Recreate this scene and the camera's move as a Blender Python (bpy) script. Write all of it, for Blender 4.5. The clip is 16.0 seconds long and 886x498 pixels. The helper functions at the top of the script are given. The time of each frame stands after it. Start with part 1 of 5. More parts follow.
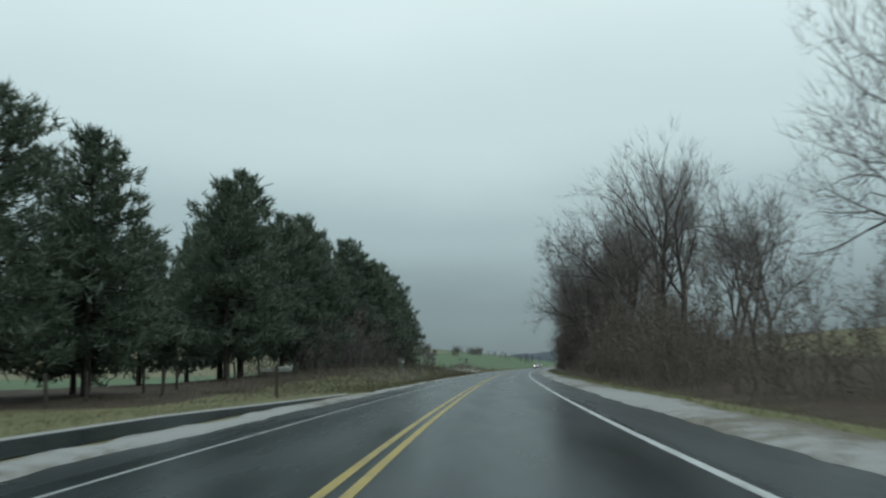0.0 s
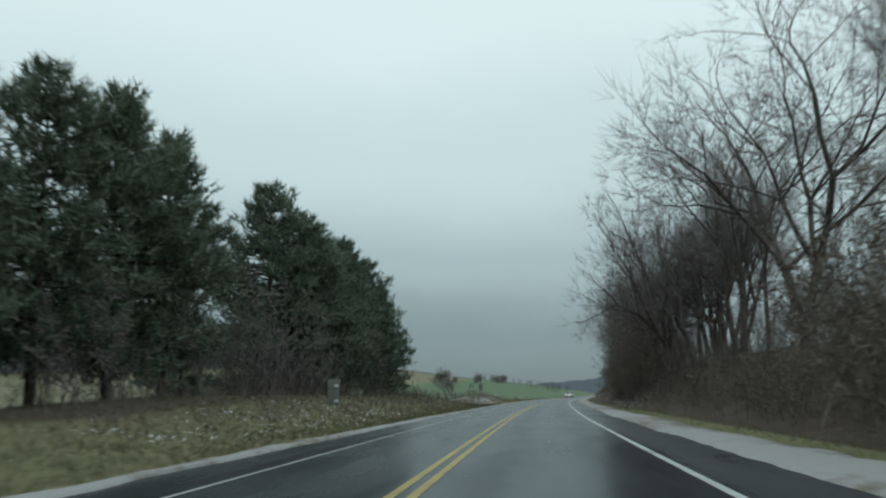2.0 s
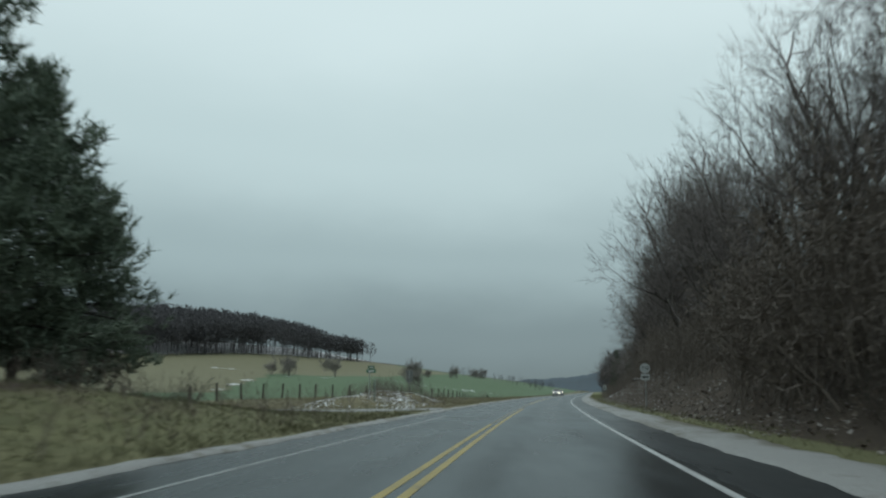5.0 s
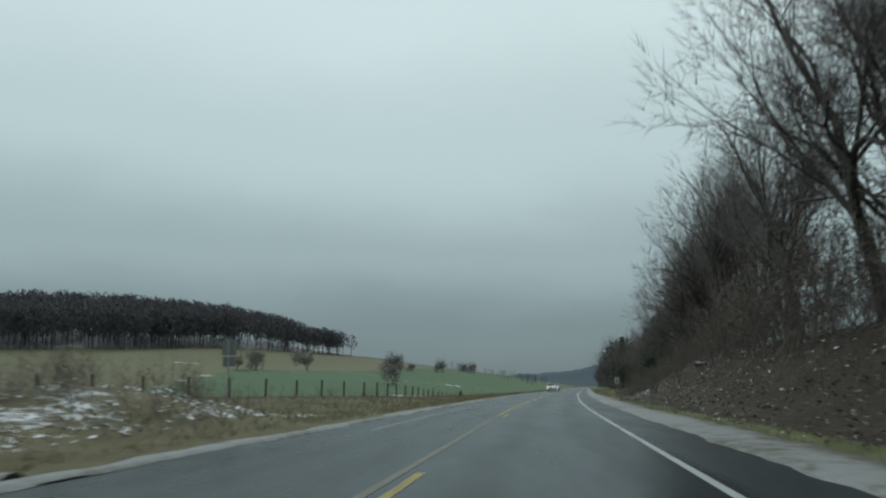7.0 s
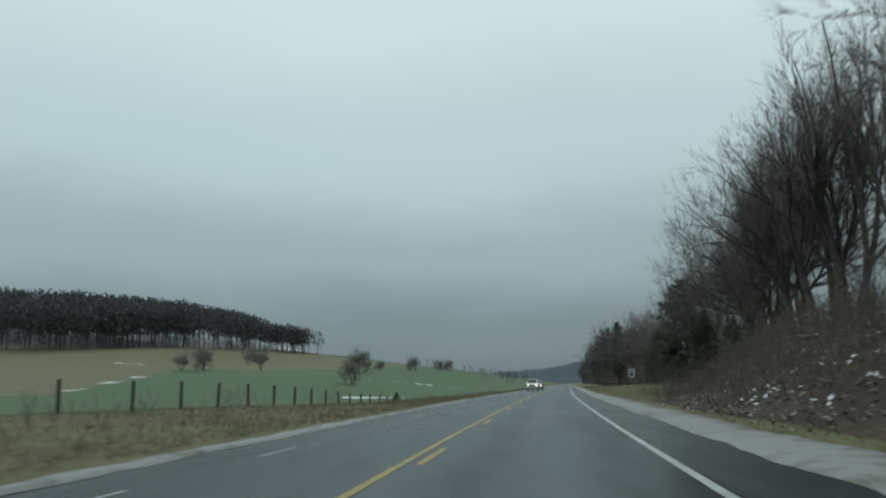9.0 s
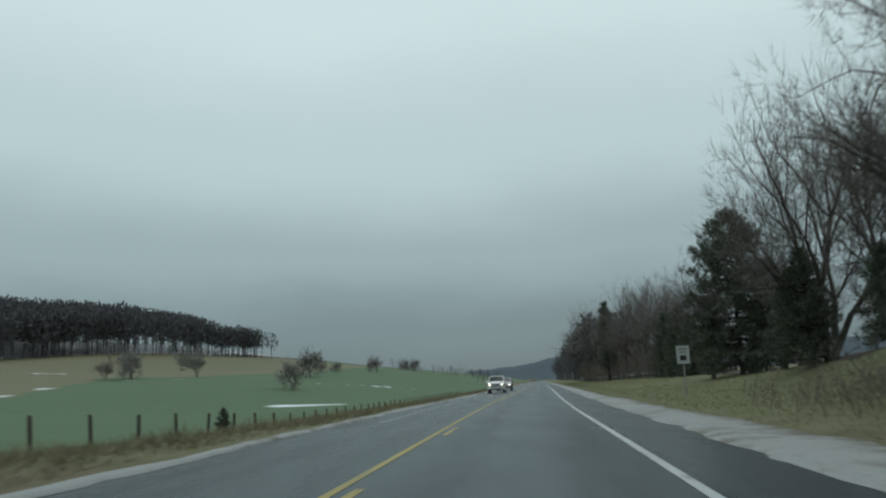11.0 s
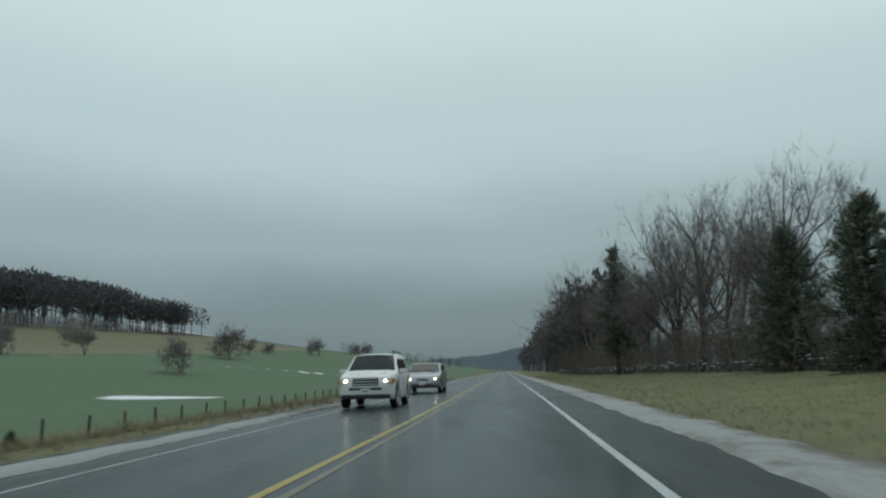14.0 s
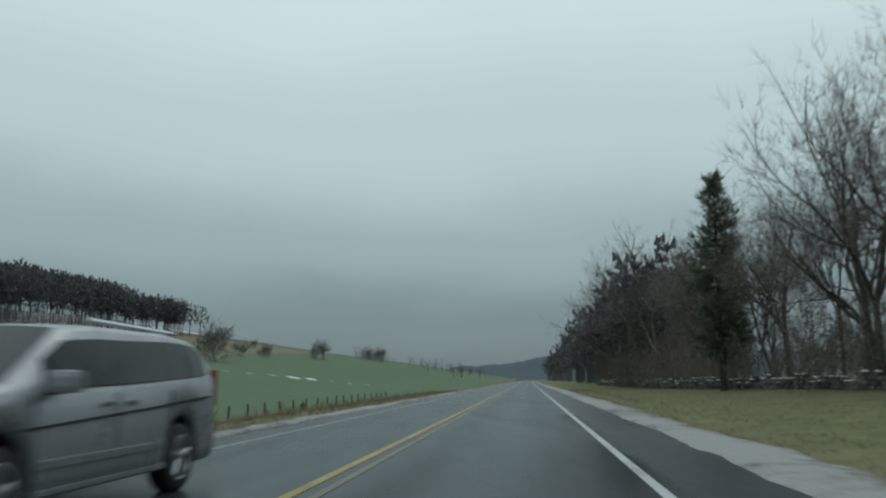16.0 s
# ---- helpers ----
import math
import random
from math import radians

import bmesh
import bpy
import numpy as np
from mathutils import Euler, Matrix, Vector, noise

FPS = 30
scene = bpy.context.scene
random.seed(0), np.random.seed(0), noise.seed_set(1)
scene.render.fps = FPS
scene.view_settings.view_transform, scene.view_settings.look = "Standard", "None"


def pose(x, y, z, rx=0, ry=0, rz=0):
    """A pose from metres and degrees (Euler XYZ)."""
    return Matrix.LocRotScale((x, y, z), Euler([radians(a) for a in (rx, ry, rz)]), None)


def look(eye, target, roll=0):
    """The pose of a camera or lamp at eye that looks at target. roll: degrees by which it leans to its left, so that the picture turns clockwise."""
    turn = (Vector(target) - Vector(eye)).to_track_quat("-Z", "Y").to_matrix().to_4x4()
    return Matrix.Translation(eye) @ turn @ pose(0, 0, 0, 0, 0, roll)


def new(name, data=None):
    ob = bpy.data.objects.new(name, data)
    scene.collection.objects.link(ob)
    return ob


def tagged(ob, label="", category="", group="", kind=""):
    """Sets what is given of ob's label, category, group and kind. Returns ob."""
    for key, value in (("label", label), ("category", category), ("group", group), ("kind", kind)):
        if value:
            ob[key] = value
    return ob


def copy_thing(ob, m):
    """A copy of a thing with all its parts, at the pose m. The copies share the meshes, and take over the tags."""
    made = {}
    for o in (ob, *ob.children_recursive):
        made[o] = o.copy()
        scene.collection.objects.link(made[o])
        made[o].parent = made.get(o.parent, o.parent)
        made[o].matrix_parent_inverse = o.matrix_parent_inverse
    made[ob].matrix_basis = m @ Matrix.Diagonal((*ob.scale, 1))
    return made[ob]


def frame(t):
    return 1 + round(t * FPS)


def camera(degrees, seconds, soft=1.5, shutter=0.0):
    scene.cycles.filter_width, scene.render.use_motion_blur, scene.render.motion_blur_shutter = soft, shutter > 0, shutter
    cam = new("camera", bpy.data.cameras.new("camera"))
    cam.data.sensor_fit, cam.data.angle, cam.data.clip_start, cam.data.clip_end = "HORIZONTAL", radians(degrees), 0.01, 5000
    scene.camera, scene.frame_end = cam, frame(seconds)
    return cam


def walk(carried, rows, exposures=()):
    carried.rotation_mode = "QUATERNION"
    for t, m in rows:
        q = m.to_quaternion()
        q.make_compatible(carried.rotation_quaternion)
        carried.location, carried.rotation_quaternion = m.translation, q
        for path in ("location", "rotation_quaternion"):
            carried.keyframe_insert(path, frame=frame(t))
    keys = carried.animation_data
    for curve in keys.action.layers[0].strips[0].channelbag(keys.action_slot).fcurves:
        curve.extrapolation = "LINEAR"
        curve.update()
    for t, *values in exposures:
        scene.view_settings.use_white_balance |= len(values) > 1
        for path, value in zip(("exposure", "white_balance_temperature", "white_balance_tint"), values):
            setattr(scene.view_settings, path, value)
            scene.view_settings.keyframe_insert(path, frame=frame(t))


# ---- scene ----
cam = camera(56.0, 16.0, soft=2.2, shutter=0.35)


def seat(x, y, z, yaw, pitch, roll):
    """Camera pose: heading to the left, upward pitch, roll about the line of sight."""
    return pose(x, y, z, 0, 0, yaw) @ pose(0, 0, 0, 90 + pitch) @ pose(0, 0, 0, 0, 0, roll)


# seconds, x, y, yaw, pitch, roll of the camera in the passenger seat, 1.1 m above the road
DRIVE = [
    (0.0, -0.42, 0.00, 2.23, 8.10, -1.42),
    (0.5, -0.29, 10.61, 2.91, 9.78, -0.48),
    (1.0, -0.00, 21.29, 2.71, 7.95, -2.92),
    (1.5, 0.36, 32.04, 3.26, 9.94, -1.48),
    (2.0, 0.77, 42.83, 3.94, 10.05, -1.10),
    (2.5, 1.17, 53.63, 3.68, 9.79, -0.83),
    (3.0, 1.58, 64.40, 3.19, 9.85, -0.57),
    (3.5, 2.05, 75.12, 3.26, 9.42, -0.14),
    (4.0, 2.57, 85.81, 3.31, 9.76, 0.39),
    (4.5, 3.19, 96.48, 3.21, 9.75, 0.30),
    (5.0, 3.92, 107.15, 2.97, 9.71, 0.07),
    (5.5, 4.67, 117.84, 2.68, 9.66, -0.20),
    (6.0, 5.38, 128.55, 2.43, 9.63, -0.42),
    (6.5, 6.11, 139.28, 2.33, 9.61, -0.52),
    (7.0, 6.97, 150.03, 2.44, 9.40, -0.26),
    (7.5, 7.88, 160.80, 1.85, 9.19, -0.59),
    (8.0, 8.76, 171.57, 1.63, 9.47, -1.03),
    (8.5, 9.67, 182.30, 1.05, 9.24, -0.85),
    (9.0, 10.65, 192.92, 1.07, 9.30, -1.11),
    (9.5, 11.68, 203.43, -0.21, 9.34, -2.10),
    (10.0, 12.76, 213.83, -0.42, 9.50, -2.58),
    (10.5, 13.91, 224.13, -0.60, 9.43, -2.69),
    (11.0, 15.13, 234.37, -1.02, 9.26, -2.95),
    (11.5, 16.36, 244.54, -1.52, 9.06, -3.27),
    (12.0, 17.55, 254.67, -1.94, 8.89, -3.54),
    (12.5, 18.72, 264.75, -2.11, 8.82, -3.65),
    (13.0, 19.95, 274.77, -3.22, 7.68, -2.72),
    (13.5, 21.20, 284.74, -2.97, 8.06, -2.11),
    (14.0, 22.45, 294.66, -3.17, 8.38, -1.28),
    (14.5, 23.73, 304.54, -3.23, 8.75, -0.68),
    (15.0, 25.03, 314.36, -3.20, 8.72, -0.86),
    (15.5, 26.30, 324.13, -2.76, 8.90, -0.16),
    (16.0, 27.55, 333.85, -1.42, 8.93, -0.23),
]
EYE = 1.1
walk(cam, [(t, seat(x, y, EYE, yaw, pitch, roll)) for t, x, y, yaw, pitch, roll in DRIVE], exposures=((0.0, 0.22), (3.0, 0.25), (6.5, 0.04), (10.0, 0.04), (16.0, 0.0)))

# ---- world: heavy overcast, brighter overhead, dark cloud low over the horizon ----
world = bpy.data.worlds.new("overcast")
scene.world = world
world.use_nodes = True
wn, wl = world.node_tree.nodes, world.node_tree.links
wn.clear()
w_out = wn.new("ShaderNodeOutputWorld")
w_bg = wn.new("ShaderNodeBackground")
w_sky = wn.new("ShaderNodeTexSky")
w_sky.sky_type = "NISHITA"
w_sky.sun_disc = False
w_sky.sun_elevation = radians(32)
w_sky.sun_rotation = radians(10)
w_co = wn.new("ShaderNodeTexCoord")
w_sep = wn.new("ShaderNodeSeparateXYZ")
w_map = wn.new("ShaderNodeMapping")
w_map.inputs["Scale"].default_value = (1.0, 1.0, 2.2)
w_noise = wn.new("ShaderNodeTexNoise")
w_noise.inputs["Scale"].default_value = 1.6
w_noise.inputs["Detail"].default_value = 6.0
w_noise.inputs["Roughness"].default_value = 0.52
w_add = wn.new("ShaderNodeMath")
w_add.operation = "MULTIPLY_ADD"
w_add.inputs[1].default_value = 0.17
w_off = wn.new("ShaderNodeMath")
w_off.operation = "ADD"
w_off.inputs[1].default_value = -0.085
w_ramp = wn.new("ShaderNodeValToRGB")
w_ramp.color_ramp.interpolation = "EASE"
stops = ((0.0, (0.132, 0.182, 0.195)), (0.07, (0.187, 0.252, 0.269)), (0.17, (0.312, 0.411, 0.430)), (0.30, (0.467, 0.594, 0.613)), (0.45, (0.585, 0.715, 0.735)), (1.0, (0.700, 0.830, 0.855)))
ramp = w_ramp.color_ramp
ramp.elements[0].position, ramp.elements[0].color = stops[0][0], (*stops[0][1], 1)
ramp.elements[1].position, ramp.elements[1].color = stops[-1][0], (*stops[-1][1], 1)
for at, col in stops[1:-1]:
    ramp.elements.new(at).color = (*col, 1)
w_mix = wn.new("ShaderNodeMixRGB")
w_mix.inputs[0].default_value = 0.0008
wl.new(w_co.outputs["Generated"], w_map.inputs["Vector"])
wl.new(w_map.outputs[0], w_noise.inputs["Vector"])
wl.new(w_co.outputs["Generated"], w_sep.inputs[0])
wl.new(w_noise.outputs[0], w_add.inputs[0])
wl.new(w_sep.outputs["Z"], w_add.inputs[2])
wl.new(w_add.outputs[0], w_off.inputs[0])
wl.new(w_off.outputs[0], w_ramp.inputs[0])
wl.new(w_ramp.outputs[0], w_mix.inputs[1])
wl.new(w_sky.outputs[0], w_mix.inputs[2])
wl.new(w_mix.outputs[0], w_bg.inputs["Color"])
w_bg.inputs["Strength"].default_value = 1.0
wl.new(w_bg.outputs[0], w_out.inputs["Surface"])

sun = new("sun", bpy.data.lights.new("sun", "SUN"))
sun.data.energy, sun.data.angle, sun.data.color = 0.35, radians(40), (1.0, 0.97, 0.92)
sun.matrix_world = look((0, 0, 60), (-12, -46, 0))
# ---- materials ----
class Mat:
    """A node material with a few shorthands."""

    def __init__(self, name, rough=0.8, metal=0.0, spec=0.5):
        self.m = bpy.data.materials.new(name)
        self.m.use_nodes = True
        self.n, self.l = self.m.node_tree.nodes, self.m.node_tree.links
        self.b = self.n["Principled BSDF"]
        self.b.inputs["Roughness"].default_value = rough
        self.b.inputs["Metallic"].default_value = metal
        self.b.inputs["Specular IOR Level"].default_value = spec
        self.co = self.n.new("ShaderNodeTexCoord")

    def put(self, a, b):
        self.l.new(a, b)

    def noise(self, scale, detail=3.0, rough=0.6, stretch=(1, 1, 1), coord="Object"):
        mp = self.n.new("ShaderNodeMapping")
        mp.inputs["Scale"].default_value = stretch
        t = self.n.new("ShaderNodeTexNoise")
        t.inputs["Scale"].default_value, t.inputs["Detail"].default_value, t.inputs["Roughness"].default_value = scale, detail, rough
        self.put(self.co.outputs[coord], mp.inputs[0])
        self.put(mp.outputs[0], t.inputs["Vector"])
        return t.outputs[0]

    def ramp(self, fac, stops):
        r = self.n.new("ShaderNodeValToRGB")
        e = r.color_ramp.elements
        e[0].position, e[0].color = stops[0][0], (*stops[0][1], 1)
        e[1].position, e[1].color = stops[-1][0], (*stops[-1][1], 1)
        for at, col in stops[1:-1]:
            e.new(at).color = (*col, 1)
        self.put(fac, r.inputs[0])
        return r.outputs[0]

    def grey(self, fac, a, b, lo=0.0, hi=1.0):
        """Map fac from a..b to lo..hi, clamped."""
        r = self.n.new("ShaderNodeMapRange")
        r.inputs[1].default_value, r.inputs[2].default_value, r.inputs[3].default_value, r.inputs[4].default_value = a, b, lo, hi
        self.put(fac, r.inputs[0])
        return r.outputs[0]

    def mix(self, fac, a, b, mode="MIX"):
        x = self.n.new("ShaderNodeMixRGB")
        x.blend_type = mode
        for sock, v in zip(x.inputs, (fac, a, b)):
            if isinstance(v, (int, float)):
                sock.default_value = v
            elif isinstance(v, tuple):
                sock.default_value = (*v, 1)
            else:
                self.put(v, sock)
        return x.outputs[0]

    def math(self, op, a, b):
        x = self.n.new("ShaderNodeMath")
        x.operation = op
        for sock, v in zip(x.inputs, (a, b)):
            if isinstance(v, (int, float)):
                sock.default_value = v
            else:
                self.put(v, sock)
        return x.outputs[0]

    def attr(self, name):
        a = self.n.new("ShaderNodeAttribute")
        a.attribute_name = name
        return a.outputs["Fac"]

    def rnd(self, island=False):
        if island:
            return self.n.new("ShaderNodeNewGeometry").outputs["Random Per Island"]
        return self.n.new("ShaderNodeObjectInfo").outputs["Random"]

    def color(self, v):
        if isinstance(v, tuple):
            self.b.inputs["Base Color"].default_value = (*v, 1)
        else:
            self.put(v, self.b.inputs["Base Color"])
        return self

    def rough(self, v):
        self.put(v, self.b.inputs["Roughness"])
        return self

    def bump(self, h, strength=0.4, dist=0.02):
        x = self.n.new("ShaderNodeBump")
        x.inputs["Strength"].default_value, x.inputs["Distance"].default_value = strength, dist
        self.put(h, x.inputs["Height"])
        self.put(x.outputs[0], self.b.inputs["Normal"])
        return self


def plain(name, col, rough=0.6, metal=0.0, vary=0.15, scale=6.0, bump=0.0):
    """A painted, cast or moulded surface with slight dirt at two scales."""
    k = Mat(name, rough, metal)
    a = k.noise(scale, 4)
    b = k.noise(scale * 7, 3)
    f = k.math("ADD", k.math("MULTIPLY", a, 0.65), k.math("MULTIPLY", b, 0.35))
    dark = tuple(c * (1 - vary) for c in col)
    light = tuple(min(1, c * (1 + vary)) for c in col)
    k.color(k.ramp(f, ((0.3, dark), (0.7, light))))
    k.rough(k.grey(a, 0.3, 0.7, max(0.02, rough - 0.08), min(1, rough + 0.08)))
    if bump:
        k.bump(b, bump, 0.01)
    return k.m


def leafy(name, stops, rough=0.7):
    """Foliage: every clump takes its own tone."""
    k = Mat(name, rough, 0, 0.3)
    tone = k.ramp(k.rnd(True), stops)
    big = k.noise(0.35, 3)
    k.color(k.mix(k.grey(big, 0.35, 0.65, 0.0, 0.45), tone, stops[0][1]))
    return k.m


def barky(name, dark, light, rough=0.85):
    k = Mat(name, rough, 0, 0.3)
    grain = k.noise(7, 5, 0.65, (1, 1, 0.25))
    patch = k.noise(0.8, 3)
    col = k.ramp(grain, ((0.3, dark), (0.7, light)))
    k.color(k.mix(k.grey(patch, 0.4, 0.7, 0, 0.5), col, tuple(0.6 * d for d in dark)))
    k.bump(grain, 0.5, 0.03)
    return k.m


PINE = leafy("pine_needles", ((0.0, (0.110, 0.142, 0.106)), (0.5, (0.142, 0.182, 0.132)), (1.0, (0.180, 0.222, 0.160))))
CEDAR = leafy("cedar_sprays", ((0.0, (0.078, 0.092, 0.068)), (0.6, (0.112, 0.130, 0.094)), (1.0, (0.150, 0.166, 0.118))))
BARK = barky("grey_brown_bark", (0.058, 0.050, 0.045), (0.135, 0.117, 0.103))
BARK_DARK = barky("dark_wet_bark", (0.028, 0.023, 0.019), (0.070, 0.058, 0.048))
TWIG = leafy("winter_twigs", ((0.0, (0.118, 0.102, 0.097)), (0.6, (0.172, 0.149, 0.141)), (1.0, (0.236, 0.205, 0.194))))
BRUSH = leafy("brown_brush", ((0.0, (0.122, 0.102, 0.086)), (0.6, (0.170, 0.142, 0.119)), (1.0, (0.235, 0.197, 0.164))))
GRASS = leafy("dead_grass_blades", ((0.0, (0.150, 0.138, 0.080)), (0.5, (0.232, 0.206, 0.124)), (1.0, (0.320, 0.282, 0.184))))
GRASS_DARK = leafy("brown_verge_grass", ((0.0, (0.076, 0.079, 0.038)), (0.5, (0.124, 0.121, 0.064)), (1.0, (0.190, 0.176, 0.104))))
LAWN_BLADES = leafy("winter_lawn_blades", ((0.0, (0.110, 0.124, 0.056)), (0.5, (0.180, 0.180, 0.092)), (1.0, (0.260, 0.238, 0.140))))
# twig tones paled: the haze of distance is put into the colour
HAZED_TWIG = leafy("hazed_field_tree_twigs", ((0.0, (0.200, 0.184, 0.170)), (0.6, (0.255, 0.233, 0.215)), (1.0, (0.315, 0.286, 0.264))))
FARWOOD = leafy("far_bare_woods", ((0.0, (0.100, 0.096, 0.102)), (0.6, (0.118, 0.113, 0.118)), (1.0, (0.138, 0.132, 0.136))))
# darker copy of the brush; at the pines it carries their shade as colour
BRUSH_DARK = leafy("darkened_brush", ((0.0, (0.052, 0.045, 0.038)), (0.6, (0.078, 0.066, 0.056)), (1.0, (0.120, 0.100, 0.084))))
SNOW = plain("old_snow", (0.78, 0.80, 0.83), 0.6, vary=0.08, scale=3, bump=0.4)


def asphalt_mat():
    k = Mat("wet_asphalt", 0.4, 0, 0.32)
    fine = k.noise(90, 3)
    mid = k.noise(0.9, 5, 0.6, (1.0, 0.16, 1.0))
    blot = k.noise(0.25, 4, 0.6, (1, 0.3, 1))
    lane = k.attr("wheel")
    col = k.ramp(k.math("ADD", k.math("MULTIPLY", mid, 0.6), k.math("MULTIPLY", fine, 0.4)), ((0.3, (0.012, 0.017, 0.019)), (0.7, (0.028, 0.037, 0.040))))
    col = k.mix(k.grey(blot, 0.52, 0.68, 0, 0.5), col, (0.018, 0.020, 0.022))
    col = k.mix(k.math("MULTIPLY", lane, 0.5), col, (0.055, 0.068, 0.072))
    fresh = k.attr("unworn")
    track = k.math("MULTIPLY", k.attr("track"), k.grey(mid, 0.3, 0.6, 0.6, 1.0))
    col = k.mix(k.math("MULTIPLY", track, 0.7), col, (0.010, 0.013, 0.015))
    col = k.mix(k.math("MULTIPLY", fresh, 0.5), col, k.mix(fine, (0.026, 0.032, 0.036), (0.046, 0.055, 0.060)))
    k.color(col)
    wet = k.math("ADD", k.grey(mid, 0.3, 0.7, 0.16, 0.28), k.math("ADD", k.math("MULTIPLY", lane, 0.06), k.math("MULTIPLY", k.attr("unworn"), 0.10)))
    k.put(k.math("MULTIPLY", k.grey(blot, 0.3, 0.7, 0.05, 0.09), k.grey(track, 0.0, 1.0, 1.0, 0.5)), k.b.inputs["Specular IOR Level"])
    k.rough(wet)
    k.bump(k.math("ADD", fine, k.math("MULTIPLY", mid, 0.5)), 0.05, 0.005)
    return k.m


def ground_mat():
    """Winter land: rough dead grass, green winter wheat, tan stubble, leaf litter, scraps of snow."""
    k = Mat("winter_ground", 0.9, 0, 0.25)
    big = k.noise(0.05, 4)
    mid = k.noise(0.55, 5, 0.62)
    fine = k.noise(7, 4, 0.7)
    f = k.math("ADD", k.math("MULTIPLY", mid, 0.6), k.math("MULTIPLY", fine, 0.4))
    rough_grass = k.ramp(f, ((0.30, (0.062, 0.056, 0.032)), (0.5, (0.128, 0.113, 0.064)), (0.72, (0.215, 0.184, 0.115))))
    lawn = k.ramp(f, ((0.3, (0.085, 0.098, 0.042)), (0.7, (0.185, 0.182, 0.092))))
    rough_grass = k.mix(k.grey(big, 0.42, 0.62, 0, 0.6), rough_grass, lawn)
    rough_grass = k.mix(k.attr("lawn"), rough_grass, lawn)
    wheat = k.ramp(f, ((0.3, (0.066, 0.108, 0.058)), (0.7, (0.110, 0.164, 0.090))))
    tan = k.ramp(f, ((0.3, (0.118, 0.115, 0.066)), (0.7, (0.192, 0.180, 0.112))))
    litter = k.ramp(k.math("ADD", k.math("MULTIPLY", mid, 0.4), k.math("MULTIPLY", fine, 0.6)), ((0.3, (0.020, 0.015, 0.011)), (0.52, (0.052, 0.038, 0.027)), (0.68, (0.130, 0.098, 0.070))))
    edge = k.math("MULTIPLY", k.math("SUBTRACT", mid, 0.5), 0.5)
    col = k.mix(k.grey(k.math("ADD", k.attr("tan"), edge), 0.42, 0.58), rough_grass, tan)
    col = k.mix(k.grey(k.math("ADD", k.attr("wheat"), edge), 0.42, 0.58), col, wheat)
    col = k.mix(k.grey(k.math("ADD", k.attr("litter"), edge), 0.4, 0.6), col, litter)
    flakes = k.math("ADD", k.math("MULTIPLY", k.noise(0.9, 5, 0.75, (1, 1, 2)), 0.45), k.math("MULTIPLY", k.noise(5.5, 4, 0.75), 0.55))
    cover = k.math("ADD", flakes, k.math("MULTIPLY", k.math("SUBTRACT", k.attr("snow"), 0.5), 0.62))
    col = k.mix(k.grey(cover, 0.60, 0.66), col, (0.70, 0.72, 0.75))
    k.color(col)
    k.bump(k.math("ADD", fine, mid), 0.7, 0.06)
    return k.m


def shoulder_mat():
    """Gravel shoulder crusted with old snow and salt."""
    k = Mat("snowy_gravel", 0.8, 0, 0.3)
    mid = k.noise(1.6, 5, 0.65)
    fine = k.noise(28, 4, 0.7)
    f = k.math("ADD", k.math("MULTIPLY", mid, 0.6), k.math("MULTIPLY", fine, 0.4))
    stone = k.ramp(fine, ((0.3, (0.055, 0.050, 0.036)), (0.7, (0.19, 0.175, 0.135))))
    white = k.ramp(fine, ((0.3, (0.20, 0.205, 0.20)), (0.7, (0.37, 0.38, 0.375))))
    cover = k.math("ADD", f, k.math("MULTIPLY", k.math("SUBTRACT", k.attr("snow"), 0.5), 0.4))
    slush = k.noise(0.7, 5, 0.7, (1.6, 0.5, 1))
    cover = k.math("SUBTRACT", cover, k.grey(slush, 0.48, 0.66, 0.0, 0.09))
    k.color(k.mix(k.grey(cover, 0.40, 0.56), stone, white))
    k.bump(f, 0.8, 0.04)
    return k.m


def paint_mat(name, col):
    k = Mat(name, 0.55, 0, 0.4)
    worn = k.math("ADD", k.math("MULTIPLY", k.noise(3, 4, 0.7, (1, 0.3, 1)), 0.6), k.math("MULTIPLY", k.noise(40, 3, 0.7), 0.4))
    c = k.mix(k.grey(k.noise(0.4, 3), 0.35, 0.65, 0, 0.5), col, tuple(0.62 * v for v in col))
    k.color(k.mix(k.grey(worn, 0.52, 0.66), c, (0.07, 0.075, 0.075)))
    return k.m


ASPHALT, GROUND, SHOULDER = asphalt_mat(), ground_mat(), shoulder_mat()
FADED = paint_mat("faded_second_line", (0.14, 0.13, 0.09))
YELLOW = paint_mat("worn_yellow_paint", (0.33, 0.25, 0.05))
WHITE_LINE = paint_mat("worn_white_paint", (0.42, 0.45, 0.45))
THIN_LINE = paint_mat("worn_thin_white_paint", (0.30, 0.32, 0.32))
# ---- plan: everything is placed by its station along the road and its distance from the lane's middle (right is plus) ----
HEADING = [0, -1.49, -2.08, -2.33, -2.76, -3.61, -3.52, -4.05, -4.62, -4.73, -5.49, -6.13, -6.49, -6.43, -7.09, -7.26, -7.37, -7.16]
STEP = 0.5
_st = np.arange(-80.0, 420.0, STEP)
_hd = np.radians(np.interp(_st, np.arange(0, 360, 20), HEADING))
_px, _py = np.cumsum(-np.sin(_hd)) * STEP, np.cumsum(np.cos(_hd)) * STEP
_zero = int(80 / STEP)
_px, _py = _px - _px[_zero], _py - _py[_zero]


